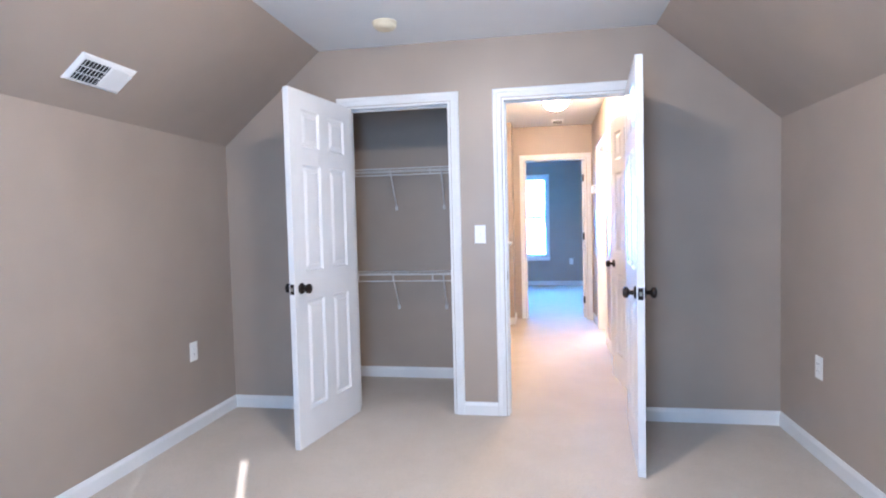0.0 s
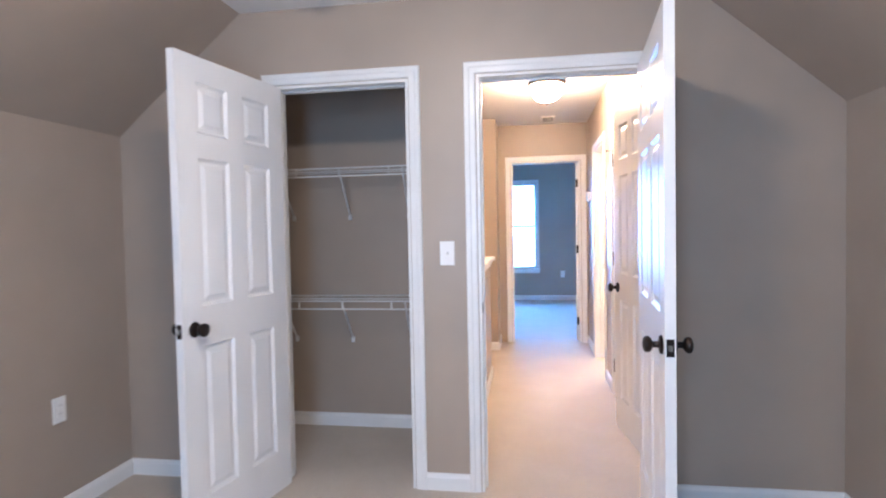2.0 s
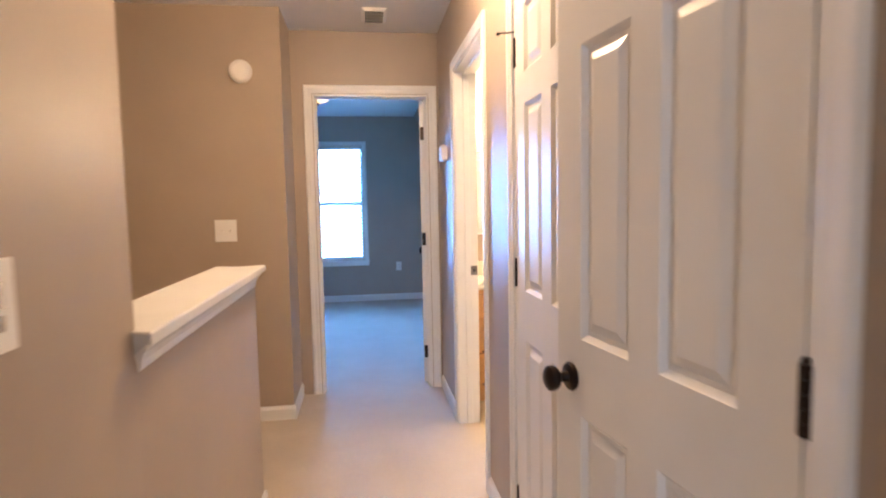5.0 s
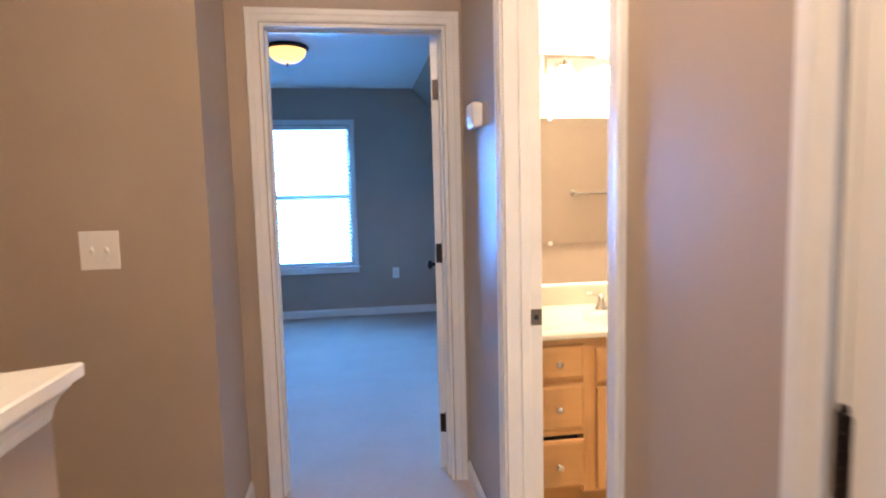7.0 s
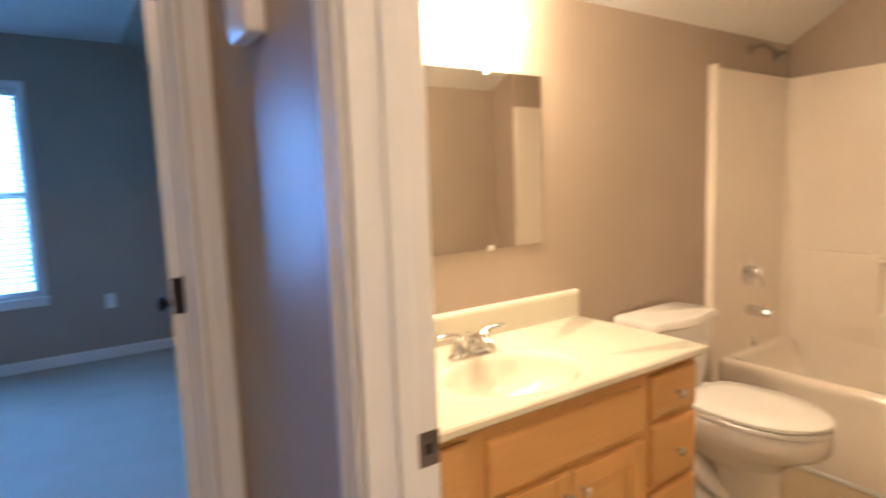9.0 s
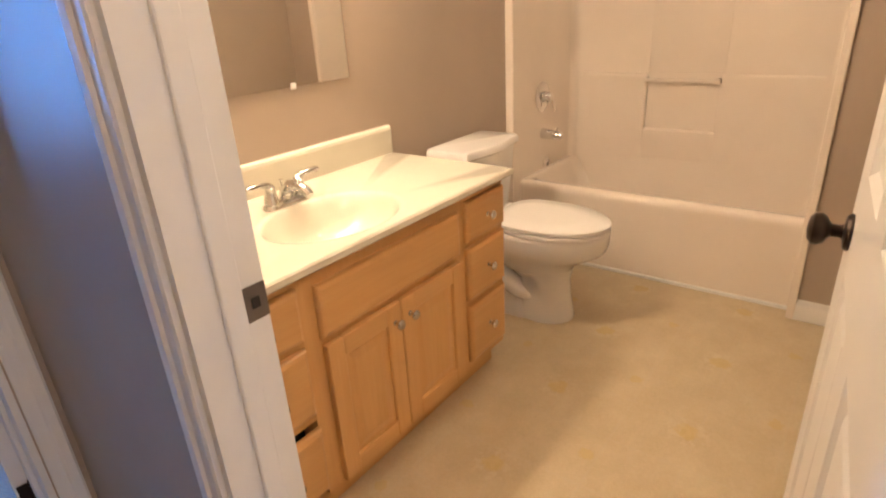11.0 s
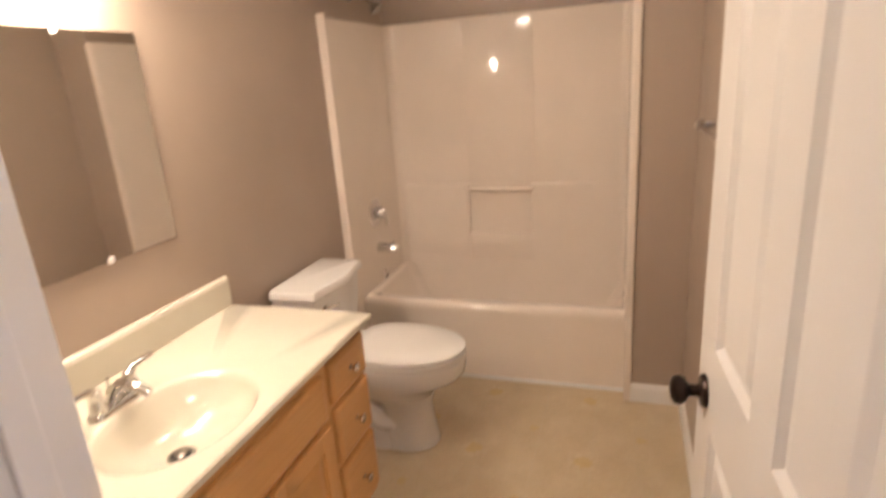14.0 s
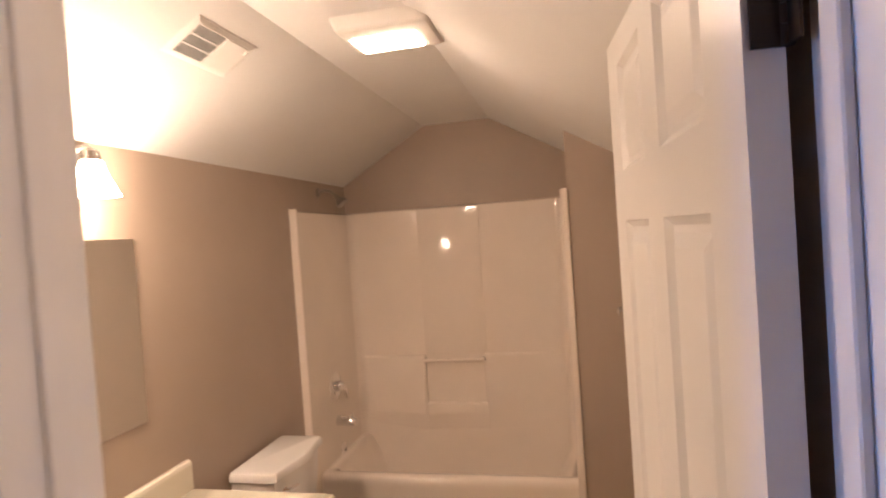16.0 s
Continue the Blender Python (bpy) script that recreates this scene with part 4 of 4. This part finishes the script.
# Near-black disc paints in the shade between flange and stopper.
part("drain_ring_shade", turned(bmesh.new(), [(0.0235, 0.0045), (0.0235, 0.0052)], n=24), M_DARK, dr)
part("stopper", turned(bmesh.new(), [(0.017, 0.005), (0.018, 0.010), (0.012, 0.013), (0.002, 0.014)], n=24), M_STEEL, dr, "", True)

# faucet
fa = thing("faucet", at(1.540, 3.672, CT), "chrome two-handle bathroom faucet behind the basin", "faucet")
part("base", loft(bmesh.new(), [rounded(0.160, 0.050, 0.0245, 0.0), rounded(0.160, 0.050, 0.0245, 0.006), rounded(0.150, 0.042, 0.0205, 0.014), rounded(0.10, 0.03, 0.0145, 0.020)]), M_CHROME, fa, "", True)
part("spout", tube(bmesh.new(), [(0, 0.004, 0.012), (0, -0.004, 0.040), (0, -0.030, 0.060), (0, -0.065, 0.063), (0, -0.098, 0.052), (0, -0.110, 0.042)], [0.020, 0.020, 0.018, 0.015, 0.013, 0.011], 16), M_CHROME, fa, "", True)
part("lift_rod", tube(bmesh.new(), [(0, 0.014, 0.015), (0, 0.014, 0.066), (0, 0.014, 0.072)], [0.003, 0.003, 0.006], 10), M_CHROME, fa, "", True)
for sx in (-1, 1):
    hd = part("handle", turned(bmesh.new(), [(0.022, 0.012), (0.021, 0.022), (0.016, 0.042), (0.014, 0.058), (0.015, 0.064), (0.010, 0.070), (0.002, 0.072)], pose(sx * 0.051, 0, 0), 24), M_CHROME, fa, "", True)
    part("lever", tube(bmesh.new(), [(sx * 0.047, 0, 0.064), (sx * 0.064, -0.002, 0.073), (sx * 0.092, -0.004, 0.077), (sx * 0.118, -0.006, 0.077), (sx * 0.128, -0.006, 0.076)], [0.009, 0.009, 0.0075, 0.0085, 0.004], 12), M_CHROME, hd, "", True)

# mirror
mi = thing("wall_mirror", at(1.55, BY1, 1.077), "frameless rectangular wall mirror above the vanity", "mirror")
part("glass", boxm(-0.44, 0.440, -0.0075, -0.002, 0, 0.594), M_MIRROR, mi)
for x, z, d in ((-0.25, 0, -1), (0.197, 0, -1), (-0.25, 0.594, 1), (0.197, 0.594, 1)):
    part("clip", boxm(x - 0.009, x + 0.009, -0.0125, 0, z - 0.012 if d > 0 else z - 0.007, z + 0.007 if d > 0 else z + 0.012, bevel=0.0025), M_PLASTIC, mi, "clear plastic clip")

# vanity light
vl = thing("vanity_light", at(1.55, BY1, 1.908), "wall light bar with three lit bell glass shades", "wall lamp")
part("back_plate", boxm(-0.27, 0.27, -0.022, 0, -0.045, 0.035, bevel=0.008, seg=2), M_NICKEL, vl, "satin nickel back plate")
for x in (-0.205, 0.0, 0.205):
    arm = part("arm", tube(bmesh.new(), [(x, -0.018, 0.0), (x, -0.055, 0.012), (x, -0.090, 0.020), (x, -0.100, 0.004)], 0.008, 10), M_NICKEL, vl, "", True)
    part("socket_cup", turned(bmesh.new(), [(0.012, 0.012), (0.024, 0.004), (0.026, -0.022), (0.022, -0.026)], pose(x, -0.100, 0), 20), M_NICKEL, arm, "", True)
    part("shade", turned(bmesh.new(), [(0.026, -0.022), (0.034, -0.045), (0.044, -0.075), (0.058, -0.105), (0.068, -0.120), (0.058, -0.118), (0.03, -0.112), (0.004, -0.110)], pose(x, -0.100, 0), 28), M_VANITY_GLASS, vl, "lit frosted glass shade", True)

# exhaust fan with lamp
fan = thing("exhaust_fan", at(2.172, 2.965, 2.29), "white exhaust fan with a lit lens on the ceiling", "exhaust fan")
part("grille", loft(bmesh.new(), [rounded(0.255, 0.312, 0.012, 0.0), rounded(0.255, 0.312, 0.012, -0.008), rounded(0.238, 0.292, 0.012, -0.038), rounded(0.222, 0.276, 0.010, -0.043)]), M_PLASTIC, fan)
part("lens", loft(bmesh.new(), [rounded(0.132, 0.214, 0.008, -0.041, cx=0.026, cy=0.018), rounded(0.130, 0.212, 0.008, -0.046, cx=0.026, cy=0.018), rounded(0.122, 0.204, 0.008, -0.048, cx=0.026, cy=0.018)]), M_FANLENS, fan, "lit translucent lens")
slot = mesh_of(boxm(-0.005, 0.005, -0.0025, 0.0025, -0.011, 0.011), M_DARK, False, "slot")
for i in range(9):
    piece("slot", slot, fan, pose(-0.092 + 0.023 * i, -0.1515, -0.024, 17))

# towel bar
tb = thing("towel_bar", at(2.25, BY0, 1.31), "chrome towel bar on the taupe wall", "towel bar")
part("bar", rod(bmesh.new(), (-0.21, 0.062, 0), (0.21, 0.062, 0), 0.0085, 14), M_CHROME, tb, "", True)
for x in (-0.21, 0.21):
    part("post", turned(bmesh.new(), [(0.024, 0), (0.024, 0.006), (0.014, 0.012), (0.012, 0.050), (0.015, 0.054), (0.015, 0.072), (0.003, 0.076)], pose(x, 0, 0, -90), 18), M_CHROME, tb, "", True)

# tub and surround
TX, TZ = 3.135, 0.41
tu = thing("bathtub", at((TX + 3.785) / 2, 3.142, 0), "glossy bone acrylic tub with three-wall shower surround", "bathtub")
tw, tl = 3.785 - TX, 1.371
# tub wall from the apron over the rolled rim into the basin: narrowing and height under the rim
rim = [(0.0, -TZ), (0.0, -0.110), (-0.005, -0.055), (-0.007, -0.034), (-0.004, -0.017), (0.006, -0.006), (0.022, -0.0008), (0.042, 0.0),
       (0.066, -0.003), (0.084, -0.012), (0.098, -0.028), (0.108, -0.060)]
tub_rings = []
for k, (dw, dz) in enumerate(rim):
    inside = k > 6
    tub_rings.append(rounded(tw - dw, tl - (dw * 0.8 if inside else max(0.0, dw * 0.5)), 0.012 if k < 6 else 0.02 + 0.012 * (k - 5), TZ + dz, cx=0.36 * dw if inside else min(dw, 0.0) / 2, cy=-0.024 if inside else 0.0))
tub_rings += [rounded(tw - 0.125, tl - 0.135, 0.09, TZ - 0.11, cx=0.047, cy=-0.0325), rounded(tw - 0.155, tl - 0.24, 0.10, 0.12, cx=0.0525, cy=-0.02), rounded(tw - 0.23, tl - 0.34, 0.10, 0.085, cx=0.055, cy=-0.02)]
part("tub", loft(bmesh.new(), tub_rings), M_ACRYLIC, tu, "", True)
part("base_trim", boxm(-tw / 2 - 0.016, -tw / 2 - 0.0005, -tl / 2, tl / 2, 0.002, 0.020, bevel=0.004), M_TRIM, tu, "white trim strip")


def u_path(d, r, n=10):
    """Plan of the surround, d off the walls, corner radius r; from the front of one side to the other."""
    xf, xb, ya, yb = -tw / 2 - 0.075, tw / 2 + 0.004 - d, tl / 2 + 0.002 - d, -tl / 2 - 0.002 + d
    out = [(xf, ya)] + [(xb - r + r * math.sin(radians(90 * k / n)), ya - r + r * math.cos(radians(90 * k / n))) for k in range(n + 1)]
    out += [(xb - r + r * math.cos(radians(90 * k / n)), yb + r - r * math.sin(radians(90 * k / n))) for k in range(n + 1)] + [(xf, yb)]
    return out


inner, outer = u_path(0.034, 0.05), u_path(0.0, 0.016)
strip = [[(*a, 0.10), (*a, 1.782), (a[0] * 0.7 + b[0] * 0.3, a[1] * 0.7 + b[1] * 0.3, 1.79), (*b, 1.79), (*b, 0.10)] for a, b in zip(inner, outer)]
part("surround", loft(bmesh.new(), strip), M_ACRYLIC, tu, "glossy bone shower surround", True)
for s in (1, -1):
    part("flange", boxm(-tw / 2 - 0.090, -tw / 2 - 0.068, min(s * (tl / 2 - (0.040 if s > 0 else 0.028)), s * (tl / 2 + 0.003)), max(s * (tl / 2 - (0.040 if s > 0 else 0.028)), s * (tl / 2 + 0.003)), 0.002 if s < 0 else TZ - 0.1, 1.80 if s > 0 else 1.785, bevel=0.008, seg=3), M_ACRYLIC, tu)
xb = tw / 2 + 0.004 - 0.034
N0, N1 = 3.000 - 3.142, 3.358 - 3.142


def moulded(y0, y1, z0, z1, d0, d1):
    """A swelling of the back wall, d0 thick at y0 and d1 at y1, with soft edges."""
    r = lambda y, d, z, i: (xb + 0.001 - max(d - i, 0.0), y, z)
    bm = bmesh.new()
    prof = [(z0, 0.0), (z0 + 0.05, 0.45), (z0 + 0.095, 0.85), (z0 + 0.122, 1.0), (z1 - 0.022, 1.0), (z1 - 0.008, 0.85), (z1 - 0.002, 0.5), (z1, 0.0)]
    e = 0.012 if y1 > y0 else -0.012
    rows = [[(xb + 0.001, y0, z) for z, k in prof], [(xb + 0.001 - d0 * 0.7 * k, y0 + e * 0.15, z) for z, k in prof], [(xb + 0.001 - d0 * k, y0 + e, z) for z, k in prof], [(xb + 0.001 - d1 * k, y1, z) for z, k in prof]]
    loft(bm, rows, False, False, False)
    return part("moulded_panel", bm, M_ACRYLIC, tu, "", True)


moulded(N1, 0.645, 0.43, 0.897, 0.034, 0.0)
moulded(N0, -0.645, 0.43, 0.897, 0.010, 0.0)
moulded(N1 + 0.01, N0 - 0.01, 0.43, 0.606, 0.033, 0.009)
part("moulded_panel", boxm(xb - 0.003, xb + 0.002, N0 - 0.02, N1, 0.905, 1.782, bevel=0.0025, seg=2), M_ACRYLIC, tu, "", True)
part("grab_bar", rod(bmesh.new(), (xb - 0.036, N0 - 0.004, 0.866), (xb - 0.036, N1 + 0.004, 0.866), 0.0105, 14), M_ACRYLIC, tu, "", True)
part("bar_post", boxm(xb - 0.046, xb + 0.002, N0 - 0.010, N0 + 0.012, 0.853, 0.879, bevel=0.008, seg=3), M_ACRYLIC, tu)
part("bar_post", boxm(xb - 0.046, xb + 0.002, N1 - 0.008, N1 + 0.014, 0.853, 0.879, bevel=0.008, seg=3), M_ACRYLIC, tu)

ys = 3.142 + tl / 2 + 0.002 - 0.034
vlv = thing("shower_valve", at(3.372, ys, 0.812), "chrome single-lever shower valve on the surround", "shower valve")
part("escutcheon", turned(bmesh.new(), [(0.078, 0), (0.078, 0.003), (0.068, 0.009), (0.035, 0.013)], pose(0, 0, 0, 90), 36), M_CHROME, vlv, "", True)
part("hub", turned(bmesh.new(), [(0.030, 0.010), (0.028, 0.030), (0.024, 0.050), (0.020, 0.056), (0.003, 0.058)], pose(0, 0, 0, 90), 26), M_CHROME, vlv, "", True)
part("lever", tube(bmesh.new(), [(0.004, -0.046, 0.0), (0.016, -0.054, -0.022), (0.026, -0.056, -0.055), (0.030, -0.056, -0.078)], [0.011, 0.010, 0.009, 0.006], 12), M_CHROME, vlv, "", True)
sp = thing("tub_spout", at(3.382, ys, 0.613), "chrome tub spout with a small diverter knob", "tub spout")
part("body", tube(bmesh.new(), [(0, 0, 0), (0, -0.018, 0), (0, -0.060, -0.002), (0, -0.098, -0.006), (0, -0.110, -0.010)], [0.030, 0.029, 0.026, 0.025, 0.021], 22), M_CHROME, sp, "", True)
part("diverter", turned(bmesh.new(), [(0.004, 0), (0.004, 0.012), (0.008, 0.014), (0.007, 0.022), (0.002, 0.023)], pose(0, -0.086, 0.018), 14), M_CHROME, sp, "", True)
ov = thing("overflow_plate", at(3.425, ys, 0.440), "round chrome overflow plate at the tub end", "overflow plate")
part("disc", turned(bmesh.new(), [(0.034, 0), (0.034, 0.004), (0.027, 0.010), (0.010, 0.012), (0.002, 0.012)], pose(0, 0, 0, 90), 28), M_CHROME, ov, "", True)
part("slot", boxm(-0.005, 0.005, -0.0135, -0.0115, -0.020, 0.0), M_DARK, ov)
# Chrome shower; the darker metal colour paints in its dark reflections.
sh = thing("wall_shower", at(3.405, BY1, 1.905), "small chrome shower head above the surround, its dark reflections put into the colour", "shower")
part("flange", turned(bmesh.new(), [(0.028, 0), (0.027, 0.004), (0.012, 0.010)], pose(0, 0, 0, 90), 24), M_STEEL, sh, "", True)
part("arm", tube(bmesh.new(), [(0, 0, 0), (0, -0.04, 0.010), (0, -0.08, 0.0), (0, -0.112, -0.030)], 0.0085, 12), M_STEEL, sh, "", True)
part("head", turned(bmesh.new(), [(0.010, 0), (0.013, 0.012), (0.014, 0.022), (0.029, 0.040), (0.035, 0.058), (0.031, 0.064), (0.002, 0.064)], pose(0, -0.108, -0.026, 140), 26), M_STEEL, sh, "", True)


# toilet
def egg(z, yf, yb, hw2, n=40, flat=0.0, tall=1.05):
    """An egg-shaped ring: long front, squarer back; y towards the front is negative."""
    z, yf = z * tall, yf * 0.992
    ym = yb + (yf - yb) * 0.46
    out = []
    for k in range(n):
        a = 2 * math.pi * k / n
        c, s2 = math.cos(a), math.sin(a)
        if s2 < 0:
            out.append((hw2 * c, ym + (ym - yf) * s2, z))
        else:
            e = 0.62 + flat
            out.append((hw2 * math.copysign(abs(c) ** e, c), ym + (yb - ym) * abs(s2) ** e, z))
    return out


to = thing("toilet", at(2.585, 3.815, 0), "white china toilet with closed lid between vanity and tub", "toilet")
part("bowl", loft(bmesh.new(), [egg(0.185, -0.550, -0.34, 0.070), egg(0.215, -0.570, -0.27, 0.102), egg(0.250, -0.592, -0.23, 0.130), egg(0.285, -0.650, -0.20, 0.156), egg(0.312, -0.702, -0.19, 0.176), egg(0.330, -0.718, -0.19, 0.1825),
                                egg(0.352, -0.724, -0.195, 0.185), egg(0.380, -0.727, -0.20, 0.186), egg(0.392, -0.727, -0.20, 0.185), egg(0.398, -0.722, -0.205, 0.180)]), M_CHINA, to, "", True)
part("pedestal", loft(bmesh.new(), [egg(0.0, -0.588, -0.365, 0.100, flat=-0.2), egg(0.010, -0.591, -0.365, 0.102, flat=-0.2), egg(0.030, -0.587, -0.366, 0.097, flat=-0.2), egg(0.11, -0.572, -0.368, 0.090, flat=-0.2), egg(0.18, -0.568, -0.36, 0.088, flat=-0.2), egg(0.225, -0.580, -0.33, 0.100, flat=-0.2)]), M_CHINA, to, "", True)
part("foot", loft(bmesh.new(), [rounded(0.212, 0.30, 0.05, 0.0, cy=-0.27), rounded(0.212, 0.30, 0.05, 0.012, cy=-0.27), rounded(0.195, 0.285, 0.05, 0.055, cy=-0.27), rounded(0.160, 0.27, 0.05, 0.095, cy=-0.27), rounded(0.12, 0.25, 0.05, 0.112, cy=-0.27)]), M_CHINA, to, "", True)
part("tank_shelf", loft(bmesh.new(), [rounded(0.20, 0.20, 0.05, 0.25, cy=-0.13), rounded(0.30, 0.21, 0.05, 0.35, cy=-0.125), rounded(0.34, 0.215, 0.05, 0.401, cy=-0.122)]), M_CHINA, to, "", True)
for sx in (-1, 1):
    part("trapway", tube(bmesh.new(), [(sx * 0.055, -0.43, 0.105), (sx * 0.066, -0.37, 0.120), (sx * 0.072, -0.30, 0.160), (sx * 0.072, -0.24, 0.225), (sx * 0.062, -0.19, 0.29)], [0.034, 0.042, 0.045, 0.044, 0.040], 16), M_CHINA, to, "", True)
part("seat", loft(bmesh.new(), [egg(0.399, -0.722, -0.245, 0.182), egg(0.403, -0.729, -0.24, 0.187), egg(0.414, -0.729, -0.24, 0.187), egg(0.418, -0.724, -0.243, 0.183)]), M_SEAT, to, "", True)
part("lid", loft(bmesh.new(), [egg(0.421, -0.724, -0.243, 0.183), egg(0.424, -0.728, -0.24, 0.187), egg(0.434, -0.727, -0.24, 0.186), egg(0.440, -0.715, -0.248, 0.176), egg(0.442, -0.60, -0.30, 0.10)]), M_SEAT, to, "", True)
for sx in (-1, 1):
    part("seat_hinge", boxm(sx * 0.075 - 0.02, sx * 0.075 + 0.02, -0.245, -0.218, 0.415, 0.454, bevel=0.006, seg=2), M_SEAT, to)


def tank_ring(w, d, z, bow, n=14):
    """A tank outline whose front bows out towards the middle."""
    pts = [(w / 2, -0.006, z), (w / 2, -d + 0.03, z)]
    pts += [(w / 2 - 0.012 - (w - 0.024) * k / n, -d + 0.010 - bow * math.sin(math.pi * k / n) ** 2, z) for k in range(n + 1)]
    pts += [(-w / 2, -d + 0.03, z), (-w / 2, -0.006, z)]
    return pts


part("tank", loft(bmesh.new(), [tank_ring(0.35, 0.17, 0.402, 0.010), tank_ring(0.365, 0.175, 0.43, 0.014), tank_ring(0.40, 0.19, 0.60, 0.018), tank_ring(0.41, 0.195, 0.700, 0.020)]), M_CHINA, to, "", True)
part("tank_lid", loft(bmesh.new(), [tank_ring(0.420, 0.205, 0.701, 0.026), tank_ring(0.436, 0.213, 0.708, 0.028), tank_ring(0.436, 0.213, 0.728, 0.028), tank_ring(0.425, 0.207, 0.739, 0.026), tank_ring(0.40, 0.19, 0.743, 0.024)]), M_CHINA, to, "", True)
lv = part("flush_lever", turned(bmesh.new(), [(0.014, 0), (0.013, 0.006), (0.006, 0.010), (0.006, 0.018)], pose(-0.140, -0.199, 0.655, 90), 16), M_CHROME, to, "chrome flush lever", True)
part("handle", tube(bmesh.new(), [(-0.142, -0.216, 0.655), (-0.110, -0.222, 0.652), (-0.075, -0.224, 0.646)], [0.006, 0.007, 0.005], 10), M_CHROME, lv, "", True)
